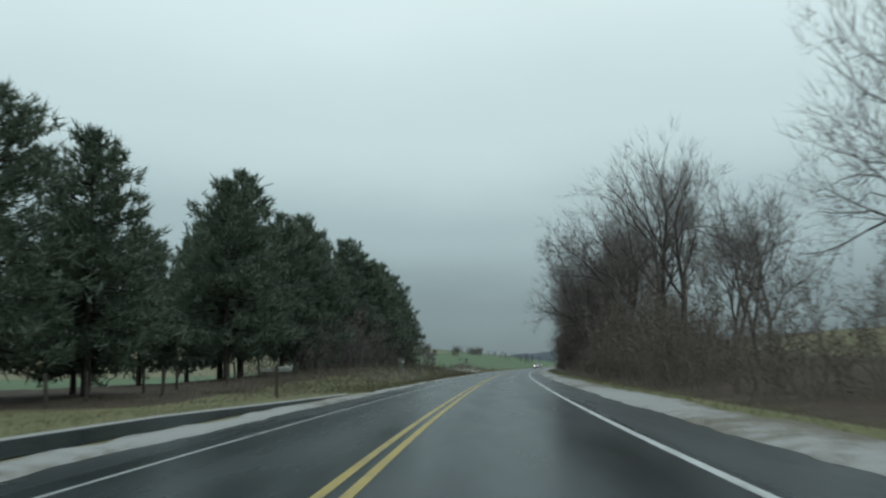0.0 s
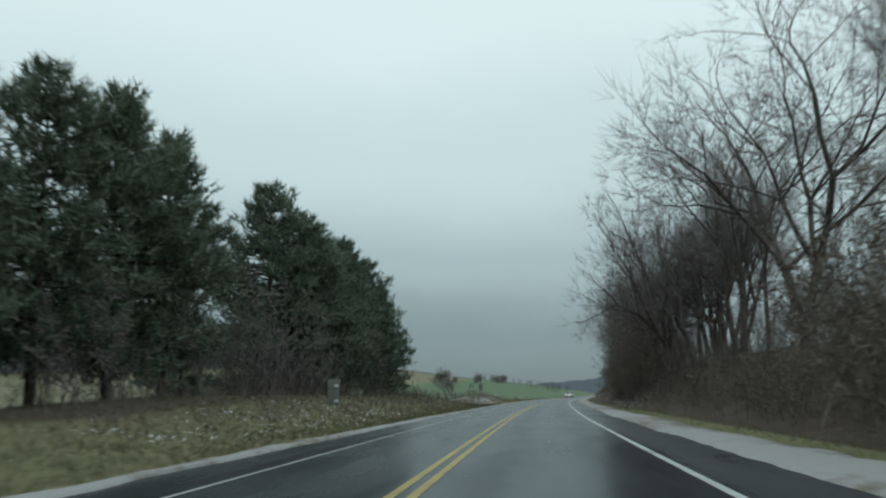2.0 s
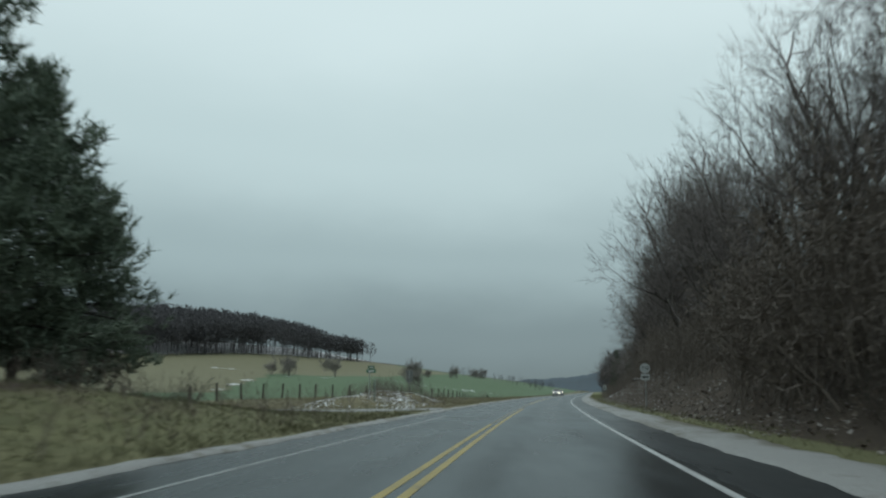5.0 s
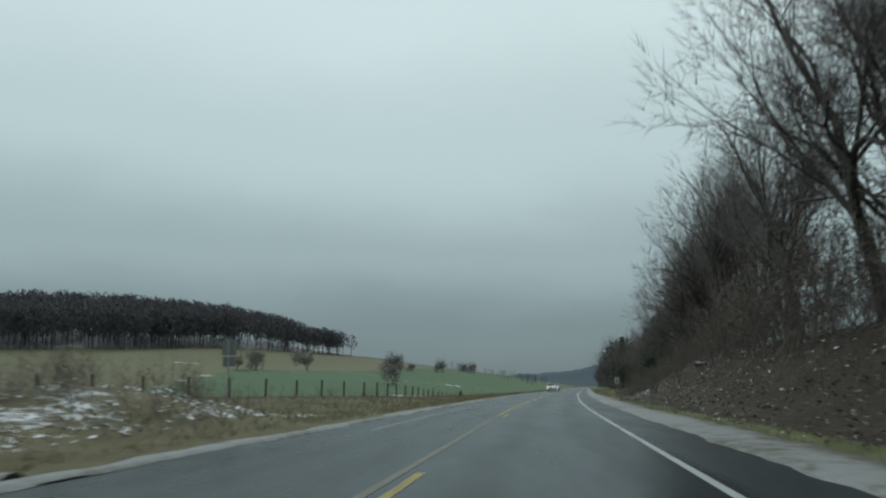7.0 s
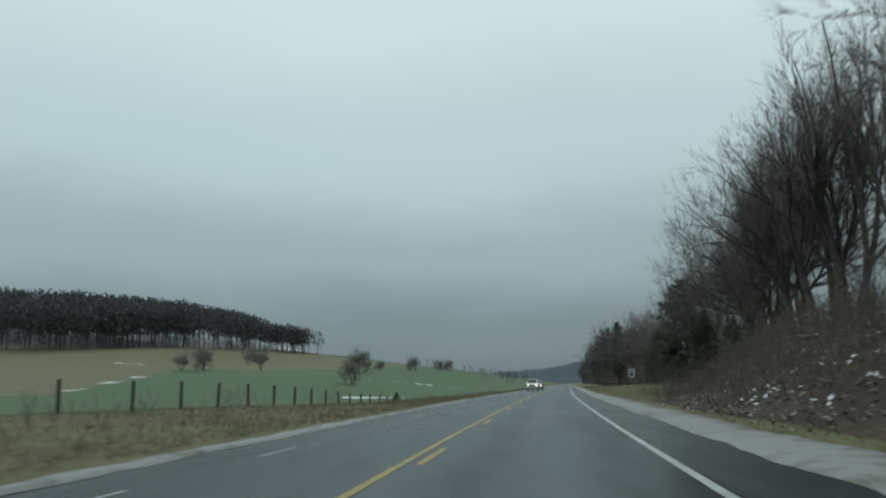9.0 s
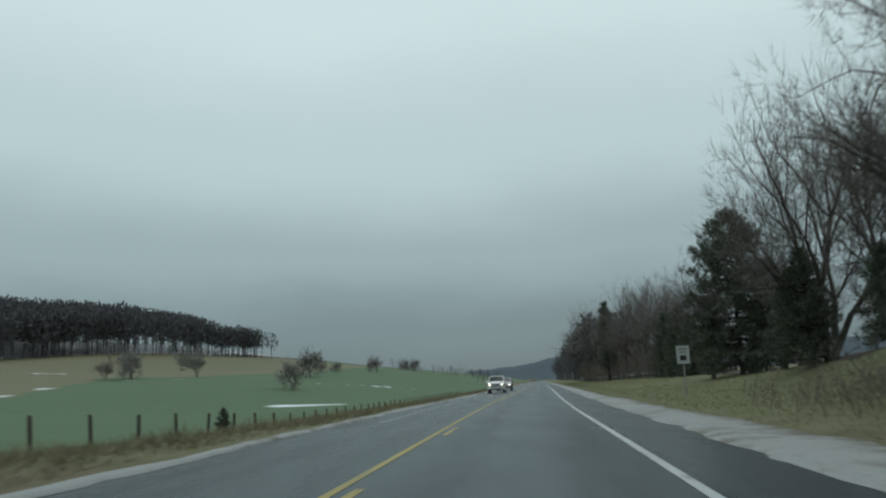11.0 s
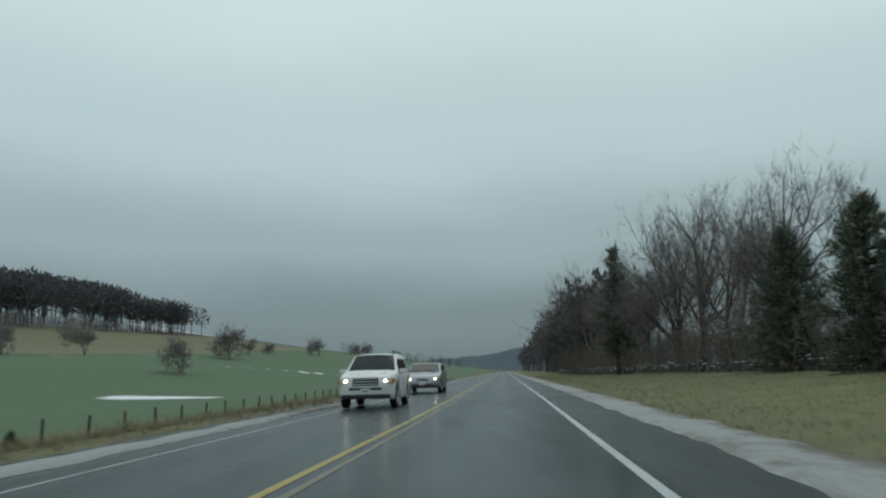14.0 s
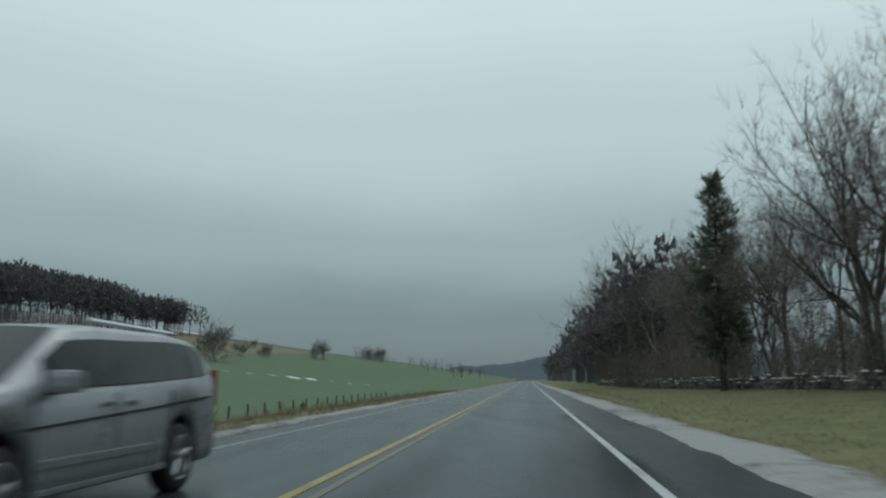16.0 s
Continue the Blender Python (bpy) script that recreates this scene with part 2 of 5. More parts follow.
def spot(s, l):
    """World x, y and heading (radians) at station s and offset l; numbers or arrays."""
    s, l = np.asarray(s, float), np.asarray(l, float)
    c = np.clip(s, _st[0], _st[-1])
    x, y, h = np.interp(c, _st, _px), np.interp(c, _st, _py), np.interp(c, _st, _hd)
    over = s - c
    return x - np.sin(h) * over + np.cos(h) * l, y + np.cos(h) * over + np.sin(h) * l, h


def ease(x, a, b):
    t = np.clip((np.asarray(x, float) - a) / (b - a), 0, 1)
    return t * t * (3 - 2 * t)


def ripple(x, y, seed=0.0):
    """Cheap smooth unevenness, about -1 to 1."""
    return (np.sin(x * 0.61 + 1.7 * np.sin(y * 0.43 + seed)) + np.sin(y * 0.83 + 1.3 * np.sin(x * 0.57 + 2 * seed)) + 0.7 * np.sin(1.9 * x + 1.1 * y + seed)) / 2.7


def height(s, l):
    """Height of the land."""
    s, l = np.asarray(s, float), np.asarray(l, float)
    # wooded cut bank on the right, opening into a flat grass strip
    crest = np.interp(s, [-80, 20, 60, 85, 130, 245, 275, 300, 420], [0.5, 0.5, 1.6, 3.3, 3.5, 3.3, 2.4, 0.9, 0.8])
    foot = np.interp(s, [-80, 60, 215, 240, 280, 320], [5.2, 5.0, 5.0, 6.5, 12.0, 7.0])
    reach = np.interp(s, [-80, 40, 90, 240, 280, 330], [7.0, 7.5, 7.5, 7.0, 8.0, 14.0])
    right = crest * ease(l, foot, foot + reach) + 0.012 * np.maximum(0, l - 20) + 0.045 * np.maximum(0, l - 22) * (1 - ease(s, 170, 280))
    # left verge: rise under the pines, flat drive, berm, then the low field
    rise = np.interp(s, [-80, 25, 45, 80, 130, 142, 152, 162, 172, 205, 245, 300, 350, 420], [-0.3, -0.2, 0.15, 1.35, 1.35, 0.35, 0.0, 0.0, 0.35, 0.45, 0.0, -1.8, -2.0, -2.0])
    begin = np.interp(s, [140, 165, 210, 240], [6.4, 11.0, 11.0, 6.4])
    near = np.interp(s, [-80, 140, 160, 172, 205, 250, 300], [16.0, 15.0, 15.0, 23.0, 22.0, 16.0, 18.0])
    left = rise * ease(-l, begin, near)
    left = left + 1.15 * np.exp(-(((s - 172) / 5.8) ** 2 + ((l + 12.2) / 3.2) ** 2)) * (1 + 0.30 * ripple(s * 1.9, l * 2.1, 1.0)) + 0.55 * np.exp(-(((s - 164) / 3.5) ** 2 + ((l + 13.5) / 3) ** 2))
    vale = np.interp(s, [-80, 60, 140, 240, 300, 420], [-0.4, 0.3, -0.2, -1.0, -2.0, -2.2])
    left = left + (vale - rise) * ease(-l, near + 2, near + 16)
    climb = 0.052 * np.maximum(0, s - 400) + 0.034 * np.maximum(0, -l - 55) * ease(s, 60, 360)
    climb = climb * ease(-l, 18, 70 + 0.1 * np.clip(s, 0, 900)) * ease(s, 90, 330)
    cap = np.interp(-l, [30, 100, 170, 260, 500], [2.5, 10.5, 22, 30, 36])
    climb = cap * np.tanh(climb / cap * 1.05)
    dome = 33 * np.exp(-(((s - 785) / 190) ** 2 + ((l + 390) / 150) ** 2))
    edge = s - 756 - 0.967 * (l + 169)
    brow = np.interp(-l, [130, 169, 193, 217, 241, 265, 289, 337, 400], [2, 5.0, 4.2, 3.3, 2.0, -0.8, -3.0, -3.0, 0])
    crown_rise = np.interp(-l, [190, 225, 260, 290, 330, 380], [0, 2.8, 3.5, 2.5, 0, -2.5])
    swell = np.interp(s, [420, 490, 600, 713, 1000], [0, 1.3, 1.4, 4.0, 2.0]) * ease(-l, 45, 75) * (1 - ease(-l, 115, 160))
    left = left + climb + swell + dome + brow * ease(edge, -130, 0) + crown_rise * ease(edge, 10, 90)
    land = np.where(l > 0, right, left)
    rough = ripple(s * 0.9, l * 1.1) * 0.05 * ease(np.abs(l), 6.5, 11) + ripple(s * 0.13, l * 0.16, 2.0) * 0.18 * ease(np.abs(l + 1), 14, 40)
    bed = ease(np.where(l > 0, l - 5.0, -l - 6.2), 0.0, 0.5)
    return (land + rough) * bed - 0.08 * (1 - bed)


def top(s, l):
    return float(height(s, l))


def mesh_of(name, verts, faces, material, attrs=None, smooth=False):
    me = bpy.data.meshes.new(name)
    me.from_pydata(np.asarray(verts).tolist() if isinstance(verts, np.ndarray) else verts, [], faces.tolist() if isinstance(faces, np.ndarray) else faces)
    if isinstance(material, (list, tuple)):
        for m in material:
            me.materials.append(m)
    else:
        me.materials.append(material)
    for key, vals in (attrs or {}).items():
        me.attributes.new(key, "FLOAT", "POINT").data.foreach_set("value", np.asarray(vals, np.float32))
    if smooth:
        me.polygons.foreach_set("use_smooth", np.ones(len(me.polygons), bool))
    me.update()
    return me


def grid_faces(n, m):
    i = np.arange(n * m).reshape(n, m)
    return np.stack([i[:-1, :-1], i[1:, :-1], i[1:, 1:], i[:-1, 1:]], -1).reshape(-1, 4)


def strip(name, stations, offsets, z, material, attrs=None, smooth=True):
    """A sheet over a net of stations and offsets; z is a function of both."""
    S, L = np.meshgrid(np.asarray(stations, float), np.asarray(offsets, float), indexing="ij")
    x, y, _ = spot(S, L)
    v = np.stack([x, y, z(S, L)], -1).reshape(-1, 3)
    f = grid_faces(*S.shape)[:, ::-1]
    return mesh_of(name, v, f, material, {k: g(S, L).ravel() for k, g in (attrs or {}).items()}, smooth)


def hump(x, a, b, soft):
    return ease(x, a - soft, a + soft) * (1 - ease(x, b - soft, b + soft))


def far_edge(L):
    return np.interp(L, [-600, -175, -140, -118, -110, -103], [572, 572, 577, 605, 720, 3000])


def side_edge(S):
    return np.interp(S, [150, 200, 250, 400, 572], [-900, -300, -128, -132, -178])


def wheat_at(S, L):
    edge = np.interp(S, [-80, 60, 120, 200, 235, 270, 300, 340, 500, 900], [-38, -36, -38, -29, -20, -19.5, -23, -26, -25, -20])
    return ease(edge - L, -2, 2) * (1 - ease(S - far_edge(L), -6, 6) * (1 - ease(S, 790, 830) * ease(L, -175, -160))) * ease(L - side_edge(S), -4, 4)


def tan_at(S, L):
    return np.maximum(ease(S - far_edge(L), -6, 6) * (1 - ease(S, 790, 830) * ease(L, -175, -160)), ease(side_edge(S) - L, -4, 4)) * ease(-L, 20, 30)


def litter_at(S, L):
    wood = ease(L, 5.2, 6.0) * (1 - ease(S, 236, 256)) * ease(S, 2, 8) + ease(L, 15.5, 18) * ease(S, 248, 262)
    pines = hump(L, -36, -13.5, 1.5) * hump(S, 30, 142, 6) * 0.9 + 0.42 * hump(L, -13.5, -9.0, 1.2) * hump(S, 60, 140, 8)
    hill = ease(S - 772 - 0.967 * (L + 169), -6, 8) * ease(-L, 150, 170)
    deep = np.interp(S, [70, 100], [15, 42])
    return np.clip(wood * (1 - ease(L, deep, deep + 6)) + pines + hill * 0.7, 0, 1)


def snow_at(S, L):
    a = 0.20 + 0 * S
    a = a + 0.16 * hump(L, -14.5, -7.5, 1.5) * hump(S, 52, 97, 6)
    a = a + 0.15 * hump(L, 6.5, 13, 1.0) * hump(S, 150, 252, 8) + 0.10 * hump(L, 6.5, 14, 1.5) * hump(S, 60, 270, 10)
    a = a + 0.46 * np.exp(-(((S - 169) / 8.5) ** 4 + ((L + 12.6) / 5.2) ** 4)) * (0.88 + 0.3 * ripple(S * 1.3, L * 1.9, 3.0))
    # thin drifts left along the furrows of the wheat field
    for s0, lean_, lo, hi, amt in ((560, 1.6, -87, -44, 0.95), (560, -0.5, -130, -90, 0.8), (548, -0.3, -148, -128, 0.9), (436, -0.2, -84, -70, 0.7), (415, 0.1, -34, -24, 0.6), (551, 0.0, -170, -156, 1.1), (585, 0.3, -226, -205, 0.8)):
        a = a + amt * np.exp(-((S - s0 - lean_ * (L - (lo + hi) / 2)) / 2.6) ** 2) * hump(L, lo, hi, 5)
    a = a + 0.17 * hump(L, 6.0, 15, 1.0) * ease(S, 262, 275)
    a = a - 0.25 * wheat_at(S, L)
    a = a + 0.5 * np.exp(-((L + 62 + 0.16 * (S - 560)) / 5) ** 2) * hump(S, 480, 640, 30)
    a = a + 0.45 * np.exp(-((S - far_edge(L)) / 7) ** 2) * hump(L, -175, -70, 10) + (1.0 * np.exp(-((L - side_edge(S) + 3) / 1.8) ** 2) + 0.75 * np.exp(-((L - side_edge(S) - 5) / 1.3) ** 2)) * hump(S, 412, 512, 8) * (0.75 + 0.4 * ripple(S * 0.7, L * 0.9, 5.0))
    patch = np.exp(-(((S - 421 - 0.05 * (L + 52)) / 7.0) ** 2 + ((L + 52) / 11) ** 4))
    a = a + 1.2 * patch
    a = a + 0.52 * ease(S - 762 - 0.967 * (L + 169), -6, 8) * ease(-L, 178, 205)
    return np.clip(a, 0, 1.4)


def lawn_at(S, L):
    return np.clip(hump(L, 5.0, 17, 1.0) * ease(S, 244, 262) + hump(L, -20, -7, 1.0) * (1 - ease(S, 55, 72)) * 0.7 + hump(L, -13, -6.4, 1.0) * hump(S, 94, 158, 6) * 0.6 + hump(L, 4.6, 5.8, 0.4) * 0.9 * (1 - ease(S, 215, 230)), 0, 1)


def spread(*runs):
    out = []
    for a, b, d in runs:
        out += list(np.arange(a, b, d))
    return np.array(out)


lands = spread((-900, -80, 80), (-80, -20, 6), (-20, 360, 1.25), (360, 660, 3), (660, 900, 8), (900, 4200, 110))
across = spread((-2600, -500, 90), (-500, -120, 10), (-120, -40, 4), (-40, -20, 1.6), (-20, -7, 0.6), (-7, -5.6, 0.35), (-5.6, 4.6, 1.7), (4.6, 6.0, 0.3), (6.0, 20, 0.65), (20, 40, 2.5), (40, 200, 12), (200, 2600, 110))
ground = new("ground", strip("ground", lands, across, height, GROUND, {"wheat": wheat_at, "tan": tan_at, "litter": litter_at, "snow": snow_at, "lawn": lawn_at}))
tagged(ground, "winter verges, green wheat field and tan hillside with scraps of snow", "ground", kind="structure")

# ---- road ----
RIGHT_EDGE, YELLOW_AT, LEFT_EDGE = 1.90, -1.75, -4.60
CROWN = lambda S, L: 0.022 - 0.011 * np.abs(L - YELLOW_AT)


def unworn_at(S, L):
    """Darker strips outside the edge lines that tyres never polish."""
    return np.clip(ease(L, 1.95, 2.15) + 0.6 * ease(-L, 5.0, 5.2), 0, 1)


def wheel_at(S, L):
    """Paler, drier asphalt between the dark wet tyre tracks, and over most of the far lane."""
    return 0.5 * np.exp(-((L - 0.15) / 0.42) ** 2) + 0.75 * hump(L, -4.7, -2.3, 0.35) + 0.25 * np.exp(-((L + 1.5) / 0.25) ** 2)


def track_at(S, L):
    """Dark wet tyre tracks of the near lane, and fainter ones of the far lane."""
    return 0.9 * hump(L, -1.15, -0.45, 0.3) + 0.9 * hump(L, 0.55, 1.5, 0.3) + 0.4 * hump(L, -4.2, -3.7, 0.25) + 0.3 * hump(L, -2.7, -2.3, 0.25)


ragged = lambda S, seed: 0.16 * ripple(S * 0.8, S * 0.31, seed) + 0.07 * ripple(S * 3.1, S * 1.7, seed + 1)
road_s = spread((-80, -10, 4), (-10, 400, 1.0), (400, 1500, 25))
road = new("road", strip("road", road_s, np.concatenate([np.arange(-6.8, 3.6, 0.2), [3.65]]), CROWN, ASPHALT, {"wheel": wheel_at, "unworn": unworn_at, "track": track_at}))
tagged(road, "wet dark asphalt two-lane road with worn tyre tracks", "road", kind="structure")


def shoulder(name, inner, outer, lift, label, seed):
    cols = np.linspace(0, 1, 9)
    S, T = np.meshgrid(spread((-80, -10, 3), (-10, 420, 0.6), (420, 1200, 25)), cols, indexing="ij")
    a = inner(S) + ragged(S * 1.6, seed) * 0.8
    b = outer(S) + ragged(S, seed + 4) * 1.3
    L = a + (b - a) * T
    x, y, _ = spot(S, L)
    base = np.where(T < 0.05, CROWN(S, L) + 0.004, np.maximum(height(S, L), -0.02) + 0.02)
    z = base + lift * np.sin(np.pi * np.clip(T, 0, 1)) ** 0.7 * (0.75 + 0.25 * ripple(S * 2.1, T * 3, seed)) + 0.012 * ripple(S * 4.3, T * 9, seed) * (T > 0.05)
    z = np.where(T > 0.95, height(S, L) - 0.03, z)
    cover = 0.72 - 0.25 * np.abs(T - 0.3) - 0.75 * np.maximum(0, T - 0.5) + 0.3 * ripple(S * 0.35, T, seed)
    f = grid_faces(*S.shape)
    f = f[:, ::-1] if inner(np.array(0.0)) < outer(np.array(0.0)) else f
    me = mesh_of(name, np.stack([x, y, z], -1).reshape(-1, 3), f, SHOULDER, {"snow": cover.ravel()}, True)
    return tagged(new(name, me), label, "road shoulder", kind="structure")


RIM_S, RIM_L = [0, 56, 204, 276, 290, 310, 340, 355], [-5.8, -6.05, -5.9, -5.85, -5.62, -5.36, -5.45, -5.6]
shoulder("shoulder_right", lambda s: 3.34 + 0 * s, lambda s: np.interp(s, [255, 290], [5.05, 4.6]), 0.05, "gravel shoulder under crusted old snow", 1.0)
shoulder("shoulder_left", lambda s: np.interp(s, RIM_S, RIM_L), lambda s: np.interp(s, RIM_S, RIM_L) - np.interp(s, [35, 42], [0.9, 0.5]), 0.07, "narrow rim of grey ploughed snow along the asphalt", 5.0)


drift = lambda S: 0.18 * ease(S, 285, 318)


def marking(name, runs, offset, width, material, label):
    """Painted strips lying 4 mm above the asphalt; runs of (from, to)."""
    for a, b in runs:
        st = np.linspace(a, b, max(2, int((b - a) / 2) + 2))
        zs = lambda S, L: CROWN(S, L) + 0.004
        S, L = np.meshgrid(st, (offset - width / 2, offset + width / 2), indexing="ij")
        L = L + (drift(S) if material in (YELLOW, FADED) else 0)
        x, y, _ = spot(S, L)
        m = new(name, mesh_of(name, np.stack([x, y, zs(S, L)], -1).reshape(-1, 3), grid_faces(*S.shape)[:, ::-1], material, smooth=True))
        tagged(m, label, "road marking", "road markings", kind="structure")


marking("edge_line", ((-60, 900),), RIGHT_EDGE, 0.13, WHITE_LINE, "worn solid white edge line on asphalt")
marking("edge_line", ((262, 900),), -4.60, 0.09, THIN_LINE, "worn thin white edge line on asphalt")
marking("edge_line", ((-60, 146), (172, 196), (197.3, 198.4), (200.5, 202.5), (207, 209), (222, 225)), LEFT_EDGE, 0.09, THIN_LINE, "worn white edge line, missing in stretches")
marking("centre_line", ((136, 182),), YELLOW_AT - 0.13, 0.12, FADED, "faded stretch of the yellow centre line")
marking("centre_line", ((-60, 135.8), (182.2, 700)), YELLOW_AT - 0.13, 0.12, YELLOW, "worn solid yellow centre line")
marking("centre_line", ((-60, 161), (180.6, 183.6), (192.8, 195.8), (205, 208), (216.8, 219.8), (229, 232), (241.2, 244.2), (253.4, 256.4)), YELLOW_AT + 0.13, 0.12, YELLOW, "worn yellow centre line, dashed towards the near lane")
marking("centre_line", ((283, 700),), YELLOW_AT + 0.13, 0.10, FADED, "faded second yellow centre line")


def side_strip(name, corner, material, label, cat, lift, attrs=None):
    """A paved or snowy strip laid on the land; corner(t, u) gives station and offset for t along, u across."""
    T, U = np.meshgrid(np.linspace(0, 1, 70), np.linspace(0, 1, 7), indexing="ij")
    S, L = corner(T, U)
    x, y, _ = spot(S, L)
    z = np.maximum(height(S, L), -0.02) + lift * (1 if attrs is None else np.sin(np.pi * np.clip(U, 0.02, 0.98)))
    a = np.cross([x[1, 0] - x[0, 0], y[1, 0] - y[0, 0], 0], [x[0, 1] - x[0, 0], y[0, 1] - y[0, 0], 0])[2]
    f = grid_faces(*S.shape)
    f = f if a > 0 else f[:, ::-1]
    me = mesh_of(name, np.stack([x, y, z], -1).reshape(-1, 3), f, material, attrs and {k: v + 0 * S.ravel() for k, v in attrs.items()}, True)
    return tagged(new(name, me), label, cat, kind="structure")


def lane_at(L):
    """Station of the side road's middle: it joins at a slant, then turns away from the road."""
    return 159.8 - 10.5 * (1 - np.exp((L + 5.95) / 6.0))


# state road joining from the left, between ploughed snow rims
side_strip("side_road", lambda t, u: (lane_at(-5.95 - 44 * t) + (u - 0.5) * 2.3, -5.95 - 44 * t), ASPHALT, "narrow asphalt side road joining between snowy rims", "road", 0.015)
for k, sgn in enumerate((-1, 1)):
    side_strip("snow_rim", lambda t, u, sgn=sgn: (lane_at(-6.6 - 40 * t) + sgn * (1.1 + 0.5 * u) + 0.1 * ripple(t * 60, u), -6.6 - 40 * t), SHOULDER, "low rim of ploughed snow beside the side road", "snow", 0.09, {"snow": 0.9})
# paved pull-off with a snow rim along its outer edge
side_strip("pull_off", lambda t, u: (-40 + 77 * t, -7.0 - (2.1 * u) * np.clip((1 - t) * 5, 0.05, 1)), ASPHALT, "dark wet paved pull-off beside the road", "pavement", 0.02)
side_strip("snow_rim", lambda t, u: (-40 + 77.6 * t, -7.05 - 2.1 * np.clip((1 - t) * 5, 0.05, 1) - 0.3 * u + 0.06 * ripple(t * 90, u)), SHOULDER, "thin rim of snow along the pull-off", "snow", 0.05, {"snow": 1.0})
# ---- trees and brush ----
def tubes(segs, sides):
    """Tapered tubes from rows of p0(3), p1(3), r0, r1, as vertex and face arrays."""
    segs = np.asarray(segs, float)
    p0, p1, r0, r1 = segs[:, 0:3], segs[:, 3:6], segs[:, 6], segs[:, 7]
    d = p1 - p0
    d /= np.maximum(1e-6, np.linalg.norm(d, axis=1))[:, None]
    ref = np.where(np.abs(d[:, 2:3]) < 0.9, [[0, 0, 1.0]], [[1.0, 0, 0]])
    u = np.cross(d, ref)
    u /= np.linalg.norm(u, axis=1)[:, None]
    w = np.cross(d, u)
    a = np.arange(sides) * 2 * np.pi / sides
    ring = u[:, None] * np.cos(a)[None, :, None] + w[:, None] * np.sin(a)[None, :, None]
    v = np.concatenate([p0[:, None] + ring * r0[:, None, None], p1[:, None] + ring * r1[:, None, None]], 1)
    n = len(segs)
    k = np.arange(sides)
    q = np.stack([k, k + sides, (k + 1) % sides + sides, (k + 1) % sides], -1)
    f = (np.arange(n) * 2 * sides)[:, None, None] + q[None]
    return v.reshape(-1, 3), f.reshape(-1, 4)


def join(parts):
    vs, fs, off = [], [], 0
    for v, f in parts:
        vs.append(v)
        fs += (f + off).tolist()
        off += len(v)
    return np.concatenate(vs), fs


def grow(rng, p, d, length, r, level, out, cfg):
    """One branch and what springs from it; out[level] collects segments."""
    n = cfg["cuts"][level]
    step = length / n
    kids = cfg["kids"][level]
    pts = [np.array(p, float)]
    dirs = []
    tip = 0.38 if level == 0 else 0.30
    for i in range(n):
        d = d + rng.normal(0, cfg["wander"][level], 3) + np.array([0, 0, cfg["lift"][level]])
        d /= np.linalg.norm(d)
        dirs.append(d)
        pts.append(pts[-1] + d * step)
    for i in range(n):
        ra = r * (1 - (1 - tip) * i / n)
        rb = r * (1 - (1 - tip) * (i + 1) / n)
        out[min(level, len(out) - 1)].append((*pts[i], *pts[i + 1], ra, rb))
    if level + 1 >= len(cfg["cuts"]):
        return
    for j in range(kids):
        lo = cfg["first"][level]
        at = lo + (1 - lo) * (j + rng.uniform(0.1, 0.9)) / kids
        i = min(n - 1, int(at * n))
        q = pts[i] + (pts[i + 1] - pts[i]) * (at * n - i)
        base = dirs[i]
        side = np.cross(base, rng.normal(0, 1, 3))
        side /= np.linalg.norm(side)
        ang = radians(rng.uniform(*cfg["angle"][level]))
        nd = base * math.cos(ang) + side * math.sin(ang)
        shrink = 1 - 0.55 * at if level == 0 else 1 - 0.4 * at
        grow(rng, q, nd, length * cfg["ratio"][level] * shrink * rng.uniform(0.75, 1.25), r * (1 - (1 - tip) * at) * cfg["thin"][level], level + 1, out, cfg)
    # the leader forks at the top
    if level < 2:
        for j in range(2):
            nd = dirs[-1] + rng.normal(0, 0.35, 3)
            nd /= np.linalg.norm(nd)
            grow(rng, pts[-1], nd, length * cfg["ratio"][level] * 0.8, r * tip * 0.8, level + 1, out, cfg)


def twigs(segs, rng, wide=0.013):
    """The last fine twigs as single slivers."""
    a = np.asarray(segs, float)
    p0, p1 = a[:, 0:3], a[:, 3:6]
    side = np.cross(p1 - p0, rng.normal(0, 1, p0.shape))
    side /= np.maximum(1e-6, np.linalg.norm(side, axis=1))[:, None]
    v = np.stack([p0 + side * wide, p1, p0 - side * wide], 1).reshape(-1, 3)
    return v, np.arange(len(v)).reshape(-1, 3)


def unit(v):
    return v / np.maximum(1e-6, np.linalg.norm(v, axis=1))[:, None]


def swing(d, low, high, rng):
    """Directions turned away from d by low to high degrees, any way round."""
    n = len(d)
    side = unit(np.cross(d, rng.normal(0, 1, (n, 3))))
    a = np.radians(rng.uniform(low, high, n))[:, None]
    return d * np.cos(a) + side * np.sin(a)


